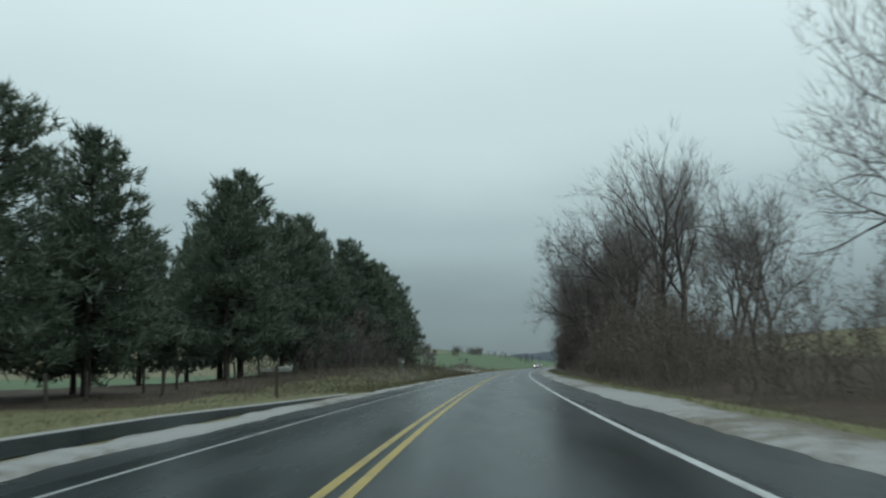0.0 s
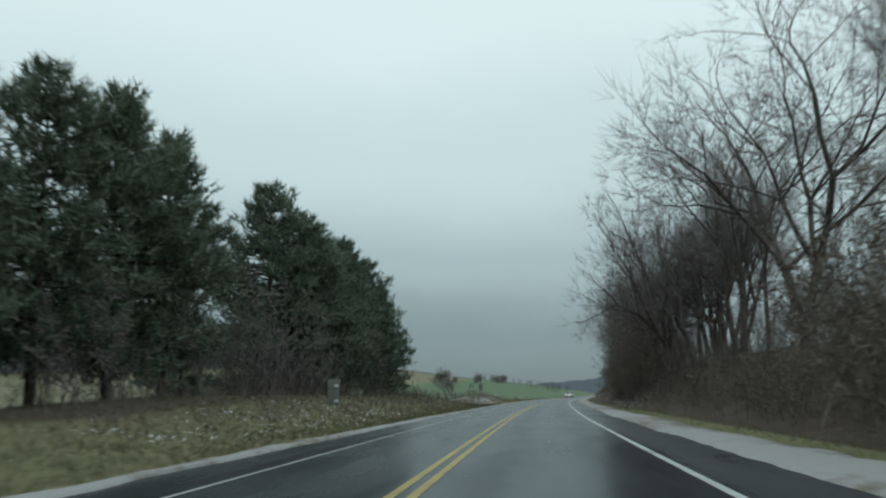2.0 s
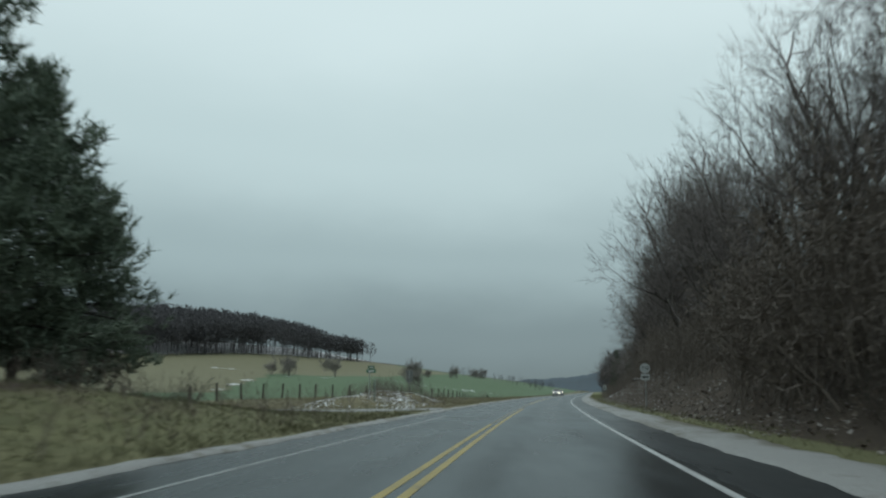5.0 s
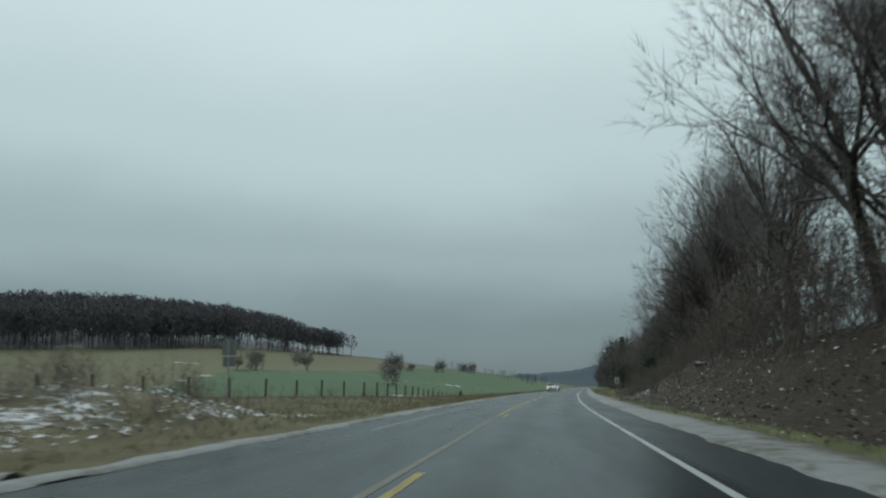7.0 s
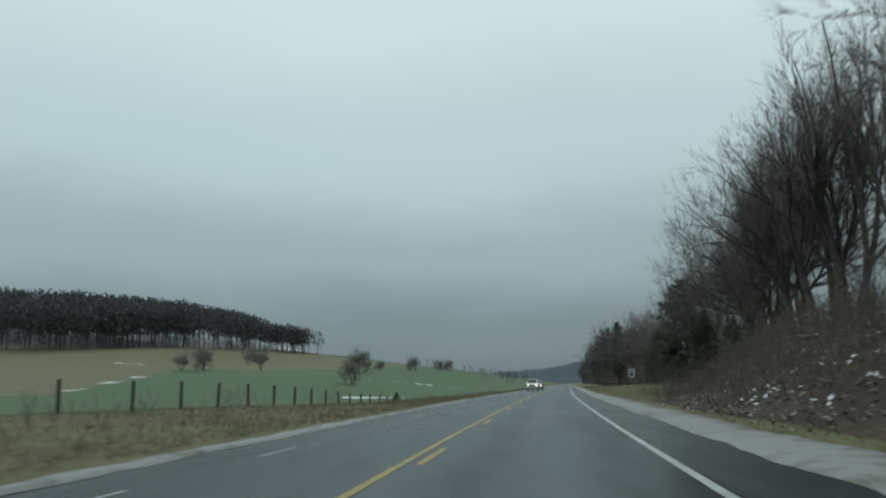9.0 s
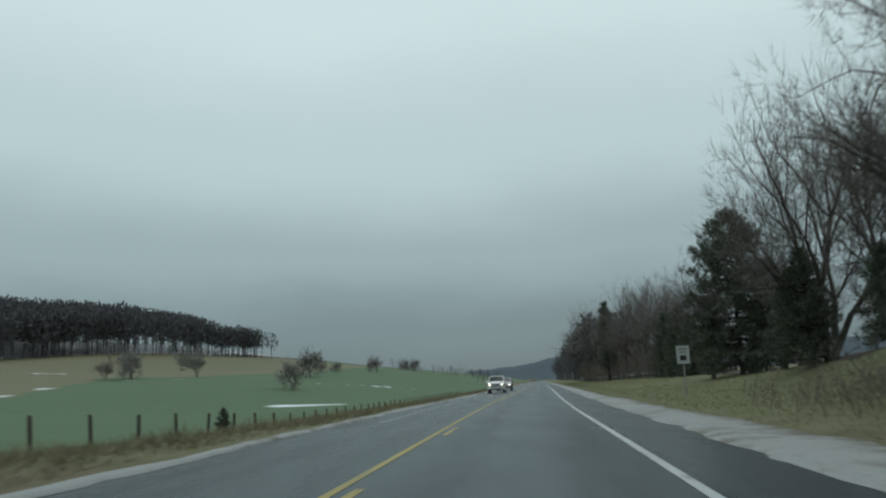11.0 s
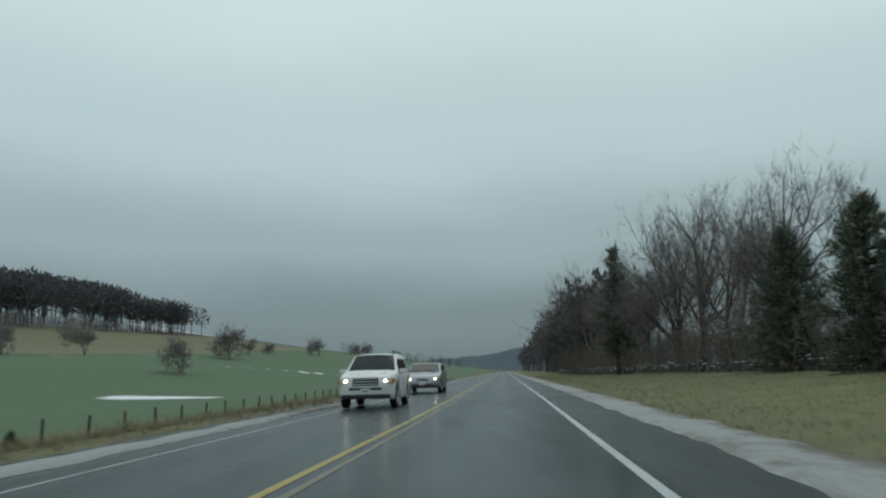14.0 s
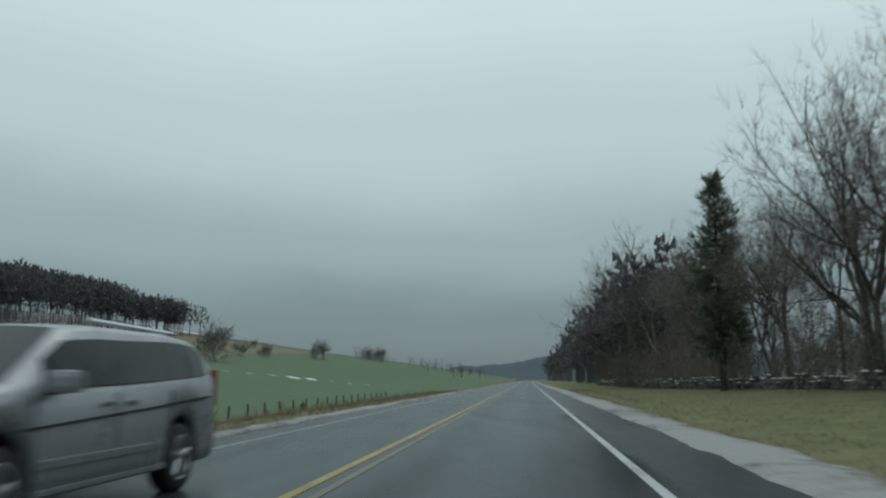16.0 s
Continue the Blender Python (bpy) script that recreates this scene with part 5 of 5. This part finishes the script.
def wheel(root, x, y, r, out):
    """One wheel: tyre, rim, spokes. out is +1 or -1 for the outer side."""
    w = 0.11
    tyre = part("wheel", lathe([(r * 0.62, -w), (r * 0.9, -w * 1.05), (r * 0.985, -w * 0.8), (r, -w * 0.4), (r, w * 0.4), (r * 0.985, w * 0.8), (r * 0.9, w * 1.05), (r * 0.62, w)], (x, y, r)), RUBBER, root, smooth=True)
    rim = part("rim", lathe([(r * 0.64, out * w * 0.95), (r * 0.60, out * w * 0.8), (r * 0.56, out * w * 0.35), (0.02, out * w * 0.3)], (x, y, r)), plain_dark, tyre, smooth=True)
    for k in range(5):
        a = 2 * math.pi * k / 5 + 0.3
        bm = rod(r * 0.11, r * 0.085, (x + 0.08 * r * math.cos(a), y + out * w * 0.72, r + 0.08 * r * math.sin(a)), (x + 0.61 * r * math.cos(a), y + out * w * 0.86, r + 0.61 * r * math.sin(a)), 6)
        part("spoke", bm, ALLOY, tyre)
    part("rim_lip", lathe([(r * 0.66, out * w * 0.93), (r * 0.655, out * w * 1.02), (r * 0.60, out * w * 1.0), (r * 0.59, out * w * 0.85)], (x, y, r)), ALLOY, tyre, smooth=True)
    part("hub", rod(r * 0.14, r * 0.12, (x, y + out * w * 0.4, r), (x, y + out * w * 0.92, r), 14), ALLOY, tyre)


plain_dark = plain("dark_recess", (0.03, 0.03, 0.03), 0.7)


def car(name, s_front, l_mid, spec, coat, label, category):
    """A car that faces the camera: lofted body with real wheel openings, panes, lamps and trim. Local x runs from the nose to the tail."""
    x0, y0, h = spot(s_front, l_mid)
    root = new(name)
    root.matrix_basis = pose(float(x0), float(y0), float(CROWN(0, l_mid)), 0, 0, math.degrees(float(h)) + 90)
    tagged(root, label, category)
    L, W, r = spec["length"], spec["width"] / 2, spec["wheel"]
    axles = spec["axles"]
    xs = sorted(set(np.round(np.concatenate([np.linspace(0, L, 44), *[a + np.linspace(-r - 0.09, r + 0.09, 17) for a in axles], spec["cuts"]]), 3)))
    xs = [x for x in xs if 0 <= x <= L]
    P = spec["top"]
    topz = lambda x: float(np.interp(x, [p[0] for p in P], [p[1] for p in P]))
    beltz = lambda x: min(float(np.interp(x, [p[0] for p in spec["belt"]], [p[1] for p in spec["belt"]])), topz(x) - 0.03)
    wide = lambda x: W * float(np.interp(x, [0, 0.12, 0.45, 1.0, L - 0.8, L - 0.15, L], [0.80, 0.90, 0.975, 1.0, 1.0, 0.965, 0.92]))

    def low(x):
        z = spec["sill"] + 0.08 * max(0, 1 - x / 0.25) + 0.10 * max(0, 1 - (L - x) / 0.3)
        for a in axles:
            R = r + 0.075
            if abs(x - a) < R:
                z = max(z, r + math.sqrt(R * R - (x - a) ** 2))
        return z

    rows_ = []
    for x in xs:
        t_, b_, zl, w = topz(x), beltz(x), low(x), wide(x)
        lean = np.interp(t_ - b_, [0.03, 0.62], [0.97, 0.78])
        zm = min(zl + 0.16, b_ - 0.05)
        half = [(0.93 * w, zl), (w * 0.99, zl + 0.02), (w, max(zm, zl + 0.03)), (w * 0.985, b_ - 0.02), (w * 0.965, b_), (w * (0.965 + (lean - 0.965) * 0.93), b_ + (t_ - b_) * 0.90), (w * lean * 0.94, b_ + (t_ - b_) * 0.985), (w * 0.5 * lean, t_ + 0.012), (0, t_ + 0.018)]
        rows_.append(half)
    bm = bmesh.new()
    n = len(rows_[0])
    grid = []
    for x, half in zip(xs, rows_):
        row = [bm.verts.new((x, -yy, z)) for yy, z in half] + [bm.verts.new((x, yy, z)) for yy, z in half[:-1][::-1]]
        grid.append(row)
    m = len(grid[0])
    for a, b in zip(grid, grid[1:]):
        for k in range(m - 1):
            bm.faces.new((a[k], a[k + 1], b[k + 1], b[k]))
    bm.faces.new(grid[0][::-1])
    bm.faces.new(grid[-1])
    bmesh.ops.recalc_face_normals(bm, faces=bm.faces)
    body = part("body", bm, coat, root, smooth=True)

    def pane(pname, x1, x2, k1, k2, mat, inset=0.0, side=0, off=0.007, parent=body, lab=""):
        """A sheet just proud of the body between two lengths and two lines of the section."""
        pb = bmesh.new()
        use = [i for i, x in enumerate(xs) if x1 - 1e-4 <= x <= x2 + 1e-4]
        lines = []
        for i in use:
            half = rows_[i]
            pts = half[k1:k2 + 1]
            if side:
                z1, z2 = pts[0][1], pts[-1][1]
                pts = [(yy, z) for yy, z in pts]
                lines.append([pb.verts.new((xs[i], side * (yy + off), z1 + (z - z1) * (1 - 2 * inset) + (z2 - z1) * inset)) for yy, z in pts])
            else:
                full = [(-yy, z) for yy, z in pts] + [(yy, z) for yy, z in pts[:-1][::-1]]
                lines.append([pb.verts.new((xs[i] - off * 0.6, yy * 0.96, z + off)) for yy, z in full])
        for a, b in zip(lines, lines[1:]):
            for k in range(len(a) - 1):
                pb.faces.new((a[k], a[k + 1], b[k + 1], b[k]))
        bmesh.ops.recalc_face_normals(pb, faces=pb.faces)
        return part(pname, pb, mat, parent, lab, smooth=True)

    ws, we = spec["screen"]
    pane("windscreen", ws, we, 6, 8, GLASS)
    rs, re_ = spec["rear_screen"]
    pane("rear_window", rs, re_, 6, 8, GLASS)
    for side in (-1, 1):
        for a, b in spec["panes"]:
            pane("side_window", a, b, 4, 5, GLASS, 0.06, side)
        for (a, b), (c, d) in zip(spec["panes"], spec["panes"][1:]):
            pane("window_pillar", b, c, 4, 5, TRIM, 0.06, side, lab="black window pillar")
        for a in axles:
            y = side * (W - 0.12)
            wheel(root, a, y, r, side)
        for xd in spec["handles"]:
            part("door_handle", box((0.20, 0.035, 0.035), (xd, side * (W * 0.995), spec["handle_z"]), 0.012), spec["handle_mat"], body)
        for xd in spec["seams"]:
            part("door_seam", box((0.007, 0.008, 0.66), (xd, side * (W * 0.997), 0.68)), TRIM, body)
        mirror = part("mirror", box((0.16, 0.24, 0.17), (spec["mirror"][0], side * (W + 0.10), spec["mirror"][1]), 0.05), coat, body)
        part("mirror_foot", box((0.10, 0.14, 0.05), (spec["mirror"][0] + 0.03, side * (W - 0.02), spec["mirror"][1] - 0.07), 0.01), TRIM, mirror)
        part("side_moulding", box((spec["axles"][1] - spec["axles"][0] - 2 * r - 0.25, 0.03, 0.07), ((axles[0] + axles[1]) / 2, side * (W * 1.0), spec["mould_z"]), 0.012), spec["mould_mat"], body)
        rail = part("roof_rail", rod(0.022, 0.022, (spec["rail"][0], side * W * 0.66, spec["rail"][2]), (spec["rail"][1], side * W * 0.66, spec["rail"][2] - 0.03), 8), spec["rail_mat"], body)
        for xr in (spec["rail"][0] + 0.08, spec["rail"][1] - 0.08):
            part("rail_foot", box((0.10, 0.035, 0.09), (xr, side * W * 0.66, spec["rail"][2] - 0.05), 0.01), spec["rail_mat"], rail)
        # lamps
        hx, hy, hz, hw, hh = spec["headlamp"]
        lamp = part("headlamp", box((0.16, hw, hh), (hx, side * hy, hz), 0.035, (0, 0, side * 14)), LENS, root, "clear headlamp lens")
        bulb = bmesh.new()
        bmesh.ops.create_uvsphere(bulb, u_segments=14, v_segments=8, radius=0.05, matrix=pose(hx - 0.075, side * (hy - 0.02), hz) @ Matrix.Diagonal((0.5, 1.25, 1, 1)))
        part("bulb", bulb, LIT, lamp, "lit warm headlamp bulb", smooth=True)
        part("indicator", box((0.14, 0.10, hh * 0.8), (hx + 0.07, side * (hy + hw * 0.56), hz), 0.02, (0, 0, side * 30)), AMBER, lamp, "amber indicator lens")
        part("fog_lamp", box((0.05, 0.13, 0.09), (spec["fog"][0], side * spec["fog"][1], spec["fog"][2]), 0.02), TRIM, root)
        part("tail_lamp", box((0.10, 0.16, 0.42), (L - 0.07, side * (W * 0.86), spec["tail_z"]), 0.03), REDLENS, root)
    # nose
    gx, gw, gz, gh, slats = spec["grille"]
    gr = part("grille", box((0.06, gw, gh), (gx, 0, gz), 0.02), TRIM, root, "dark grille opening")
    for k in range(slats):
        z = gz - gh / 2 + gh * (k + 0.5) / slats
        part("slat", box((0.03, gw * 0.96, gh / slats * 0.45), (gx - 0.035, 0, z), 0.008), spec["slat_mat"], gr)
    part("lower_bumper", box((0.24, 2 * W * 0.86, 0.15), (0.11, 0, spec["sill"] + 0.11), 0.05), TRIM, root, "black lower bumper")
    part("air_intake", box((0.05, W * 1.15, 0.08), (0.015, 0, spec["intake_z"]), 0.02), TRIM, root)
    plate = part("number_plate", box((0.012, 0.31, 0.155), (-0.012, 0, spec["plate_z"]), 0.006), LABEL_WHITE, root, "pale number plate with plain bars")
    part("plate_bar", box((0.006, 0.22, 0.05), (-0.021, 0, spec["plate_z"])), BOX_GREY, plate)
    for side in (-1, 1):
        a = Vector((ws + 0.05, side * 0.35 - 0.2, topz(ws + 0.05) + 0.03))
        part("wiper", rod(0.010, 0.007, a, a + Vector((0.16, 0.55, 0.11)), 6), TRIM, root)
    # belly and wheel houses
    part("underbody", box((L - 0.5, 2 * W - 0.42, 0.5), (L / 2, 0, spec["sill"] + 0.30), 0.03), plain_dark, root)
    return root


SUV = dict(length=4.69, width=1.83, wheel=0.36, axles=(0.93, 3.64), sill=0.27, cuts=[1.20, 1.30, 2.02, 2.5, 2.62, 3.48, 3.60, 4.25, 4.45],
           top=((0, 0.80), (0.05, 0.94), (0.2, 1.02), (0.6, 1.07), (1.2, 1.16), (1.30, 1.19), (2.02, 1.70), (2.4, 1.75), (3.6, 1.75), (4.2, 1.70), (4.5, 1.20), (4.62, 1.0), (4.69, 0.80)), belt=((0, 0.98), (1.2, 1.06), (4.69, 1.12)),
           screen=(1.30, 2.02), rear_screen=(4.25, 4.45), panes=((1.62, 2.50), (2.62, 3.48), (3.60, 4.25)), handles=(2.35, 3.3), handle_z=0.98, handle_mat=CAR_WHITE, seams=(1.42, 2.56, 3.5), mirror=(1.62, 1.16), mould_z=0.55, mould_mat=CAR_WHITE, rail=(2.2, 4.1, 1.835), rail_mat=TRIM,
           headlamp=(0.10, 0.66, 0.86, 0.34, 0.18), fog=(0.06, 0.68, 0.52), tail_z=1.0, grille=(0.02, 0.84, 0.84, 0.26, 3), slat_mat=CHROME, intake_z=0.62, plate_z=0.55)
VAN = dict(length=5.05, width=1.94, wheel=0.34, axles=(0.98, 3.98), sill=0.25, cuts=[1.02, 1.12, 1.95, 2.59, 2.63, 3.67, 3.71, 4.66, 4.72, 4.88],
           top=((0, 0.62), (0.06, 0.78), (0.25, 0.90), (0.6, 0.98), (1.02, 1.06), (1.12, 1.09), (1.95, 1.53), (2.4, 1.58), (3.8, 1.58), (4.45, 1.53), (4.72, 1.40), (4.88, 1.16), (4.98, 0.95), (5.05, 0.75)), belt=((0, 0.86), (1.0, 1.0), (3.0, 1.06), (5.05, 1.16)),
           screen=(1.12, 1.95), rear_screen=(4.72, 4.88), panes=((1.50, 2.59), (2.63, 3.67), (3.71, 4.66)), handles=(2.42, 2.85), handle_z=0.92, handle_mat=CHROME, seams=(1.35, 2.61, 3.69), mirror=(1.55, 1.10), mould_z=0.50, mould_mat=CAR_SILVER, rail=(2.6, 4.4, 1.635), rail_mat=CHROME,
           headlamp=(0.14, 0.70, 0.74, 0.32, 0.17), fog=(0.08, 0.70, 0.42), tail_z=1.02, grille=(0.03, 0.62, 0.72, 0.13, 2), slat_mat=CHROME, intake_z=0.44, plate_z=0.52)
suv = car("suv", 322.0, -3.95, SUV, CAR_WHITE, "white five-door SUV with lit headlamps and snow on its bonnet", "car")
van = car("minivan", 339.6, -3.90, VAN, CAR_SILVER, "silver-grey minivan with lit headlamps and dark windows", "car")
# the crust of snow left on the SUV's bonnet, under the windscreen
rs_ = np.random.default_rng(9)
bm = bmesh.new()
bmesh.ops.create_grid(bm, x_segments=8, y_segments=30, size=0.5, matrix=pose(1.13, -0.05, 1.165, 0, -6) @ Matrix.Diagonal((0.34, 1.36, 1, 1)))
for v in bm.verts:
    v.co.x += rs_.normal(0, 0.012)
    edge_ = min(1.0, 5 * min(abs(v.co.x - 0.97), abs(v.co.x - 1.29), abs(v.co.y + 0.72), abs(v.co.y - 0.62)))
    v.co.z += edge_ * max(0.0, 0.045 + rs_.normal(0, 0.025)) - 0.02
part("snow_crust", bm, SNOW, suv, "crust of old snow under the windscreen", smooth=True)
# along the van: slide track, dark strip for the crease's shade, sill strip
for side in (-1, 1):
    part("slide_track", box((1.15, 0.02, 0.03), (4.12, side * 0.965, 0.90), 0.006, (0, -3, 0)), TRIM, van)
    part("crease", box((2.35, 0.012, 0.022), (2.40, side * 0.968, 0.815), 0.005, (0, -2.6, 0)), plain_dark, van, "dark strip coloured as the shade of the door crease")
    part("sill_strip", box((2.2, 0.03, 0.05), (2.48, side * 0.955, 0.30), 0.012), CAR_SILVER, van)
# ---- dead grass on the verges ----
def sward(name, seed, count, stretch, size, label, mat=None, lean=0.35, keep=None):
    """Tufts of blades strewn over (from, to, inner, outer)."""
    rng = np.random.default_rng(seed)
    S = rng.uniform(stretch[0], stretch[1], count)
    L = stretch[2] + (stretch[3] - stretch[2]) * rng.uniform(0, 1, count) ** 1.3
    if keep is not None:
        ok = keep(S, L, rng)
        S, L = S[ok], L[ok]
    x, y, _ = spot(S, L)
    p = np.stack([x, y, height(S, L) + 0.02], -1)
    d = np.stack([rng.normal(0, lean, len(S)), rng.normal(0, lean, len(S)), np.ones(len(S))], -1)
    clump = 0.6 + 0.5 * (0.5 + 0.5 * ripple(S * 1.3, L * 1.7, seed))
    v, f = needles(p, d, size * clump * rng.uniform(0.6, 1.2, len(S)), rng, blades=3, thin=0.05)
    return tagged(new(name, mesh_of(name, v, f, mat or GRASS)), label, "grass", kind="stuff")


clear_drive = lambda S, L, rng: (np.exp(-(((S - 169) / 8.5) ** 2 + ((L + 12.6) / 5.0) ** 2)) < 0.2 + 0.35 * rng.random(len(S))) & ~((np.abs(S - lane_at(L)) < 1.7)) & (~((S < 38) & (L > -9.6)))
sward("verge_grass", 61, 15000, (8, 152, -6.6, -20), 0.16, "short dead grass on the verge before the pines", mat=GRASS_DARK, keep=clear_drive)
sward("verge_grass", 62, 30000, (152, 300, -6.9, -25), 0.20, "long dead tan grass on the roadside berm", keep=clear_drive)
sward("verge_grass", 63, 16000, (262, 420, -6.4, -20), 0.24, "long dead tan grass along the field fence")
sward("verge_grass", 64, 9000, (10, 225, 4.75, 6.0), 0.12, "short yellow-green grass at the foot of the bank", mat=LAWN_BLADES)
sward("verge_grass", 65, 24000, (244, 430, 4.7, 17.0), 0.11, "mown yellow-green winter grass beside the shoulder", mat=LAWN_BLADES)
sward("verge_grass", 66, 9000, (250, 420, -8.6, -15.5), 0.46, "tall brown grass standing along the field fence", lean=0.22)
sward("verge_grass", 67, 13000, (40, 148, -6.6, -15.5), 0.21, "rough dead weeds and grass on the verge", mat=GRASS_DARK, keep=clear_drive, lean=0.5)
# ---- fallen leaves on the cut bank ----
LEAF = leafy("fallen_leaves", ((0.0, (0.090, 0.072, 0.054)), (0.50, (0.200, 0.172, 0.140)), (0.80, (0.400, 0.375, 0.340)), (1.0, (0.600, 0.600, 0.600))))


def leaf_litter(name, seed, count, stretch, size, label, mat):
    """Curled leaves and crumbs of snow strewn over (from, to, inner, outer)."""
    rng = np.random.default_rng(seed)
    S, L = rng.uniform(stretch[0], stretch[1], count), rng.uniform(stretch[2], stretch[3], count)
    ok = ripple(S * 0.9, L * 1.4, seed) + rng.normal(0, 0.45, count) > 0.0
    S, L = S[ok], L[ok]
    n = len(S)
    x, y, _ = spot(S, L)
    c = np.stack([x, y, height(S, L) + 0.04], -1)
    a, w = rng.uniform(0, 2 * np.pi, n), size * rng.uniform(0.5, 1.5, n)
    u = np.stack([np.cos(a), np.sin(a), rng.normal(0.1, 0.35, n)], -1) * w[:, None]
    t = np.stack([-np.sin(a), np.cos(a), rng.normal(0.1, 0.35, n)], -1) * (w * 0.6)[:, None]
    v = np.stack([c - u, c - t, c + u, c + t], 1).reshape(-1, 3)
    return tagged(new(name, mesh_of(name, v, np.arange(4 * n).reshape(-1, 4), mat)), label, "ground cover", kind="stuff")


leaf_litter("leaf_litter", 71, 24000, (98, 236, 5.3, 12.5), 0.058, "pale dead leaves and crumbs of snow on the cut bank", LEAF)
leaf_litter("leaf_litter", 72, 1500, (66, 120, -14.0, -7.2), 0.06, "dead leaves in the verge grass", LEAF)
leaf_litter("snow_crumbs", 73, 1300, (62, 92, -12.5, -7.4), 0.045, "crumbs of old snow caught in the verge grass", SNOW)
leaf_litter("snow_crumbs", 75, 4600, (158, 182, -16.5, -8.5), 0.065, "crusts of old snow on the weedy mound", SNOW)
leaf_litter("snow_crumbs", 76, 1500, (168, 252, 7.2, 11.5), 0.06, "crumbs of old snow on the brushy bank", SNOW)
leaf_litter("snow_crumbs", 77, 150, (213.5, 226, 6.6, 8.9), 0.11, "crusts of old snow lying on the cut bank", SNOW)
leaf_litter("snow_crumbs", 78, 420, (236, 262, 13.3, 14.6), 0.14, "line of old snow along the crest of the bank", SNOW)
# ---- dry-stone wall before the tree line ----
STONE = Mat("grey_field_stone", 0.85, 0, 0.3)
tone = STONE.ramp(STONE.rnd(), ((0.0, (0.050, 0.047, 0.043)), (0.5, (0.100, 0.096, 0.088)), (1.0, (0.185, 0.180, 0.168))))
moss = STONE.noise(3.5, 4)
STONE.color(STONE.mix(STONE.grey(moss, 0.5, 0.68, 0, 0.6), tone, (0.060, 0.064, 0.045)))
STONE.bump(STONE.noise(16, 4), 0.6, 0.02)
STONE_REST = Mat("grey_field_stone_far", 0.85, 0, 0.3)
STONE_REST.color(STONE_REST.ramp(STONE_REST.rnd(True), ((0.0, (0.050, 0.047, 0.043)), (0.5, (0.100, 0.096, 0.088)), (1.0, (0.185, 0.180, 0.168)))))
wall_at = lambda s: float(np.interp(s, [300, 325, 345, 380, 410, 470], [21.0, 18.6, 17.3, 15.5, 12.5, 11.5]))


def stone_mesh(seed):
    rng = random.Random(seed)
    bm = bmesh.new()
    bmesh.ops.create_icosphere(bm, subdivisions=1, radius=0.5)
    for v in bm.verts:
        for i, lim in enumerate((0.40, 0.40, 0.38)):
            v.co[i] = max(-lim, min(lim, v.co[i] * 1.25)) + rng.uniform(-0.05, 0.05)
    me = bpy.data.meshes.new("stone")
    bm.to_mesh(me)
    bm.free()
    me.materials.append(STONE.m)
    return me


stones = [stone_mesh(k) for k in range(5)]
wall = tagged(new("stone_wall"), "low dry-stone wall of grey field stones dusted with snow", "stone wall")
rw = random.Random(8)
rest, caps = [], []
count = 0
s = 322.0
while s < 468:
    step = rw.uniform(0.34, 0.5)
    courses = rw.choice((2, 3, 3, 3, 4))
    for c in range(courses):
        l = wall_at(s) + rw.gauss(0, 0.05)
        x, y, h = spot(s + rw.uniform(-0.12, 0.12), l)
        z = top(s, l) + 0.10 + 0.21 * c
        m = pose(float(x), float(y), z, rw.uniform(-9, 9), rw.uniform(-9, 9), math.degrees(float(h)) + 90 + rw.uniform(-14, 14)) @ Matrix.Diagonal((step * 1.22, rw.uniform(0.38, 0.5), rw.uniform(0.25, 0.32), 1))
        if 340 < s and count < 300:
            ob = new("stone", stones[rw.randrange(5)])
            ob.parent = wall
            ob.matrix_basis = m
            count += 1
        else:
            me = stones[rw.randrange(5)]
            co = np.array([m @ v.co for v in me.vertices])
            rest.append((co, np.array([p.vertices[:] for p in me.polygons])))
        if c == courses - 1 and rw.random() < 0.6:
            me = stones[rw.randrange(5)]
            m2 = Matrix.Translation((0, 0, 0.10)) @ m @ Matrix.Diagonal((0.9, 0.8, 0.35, 1))
            caps.append((np.array([m2 @ v.co for v in me.vertices]), np.array([p.vertices[:] for p in me.polygons])))
    s += step
v, f = join(rest)
o = new("far_stones", mesh_of("far_stones", v, f, STONE_REST.m))
o.parent = wall
tagged(o, kind="stuff")
v, f = join(caps)
o = new("snow_caps", mesh_of("snow_caps", v, f, SNOW, smooth=True))
o.parent = wall
tagged(o, "old snow lying on the top stones", kind="stuff")
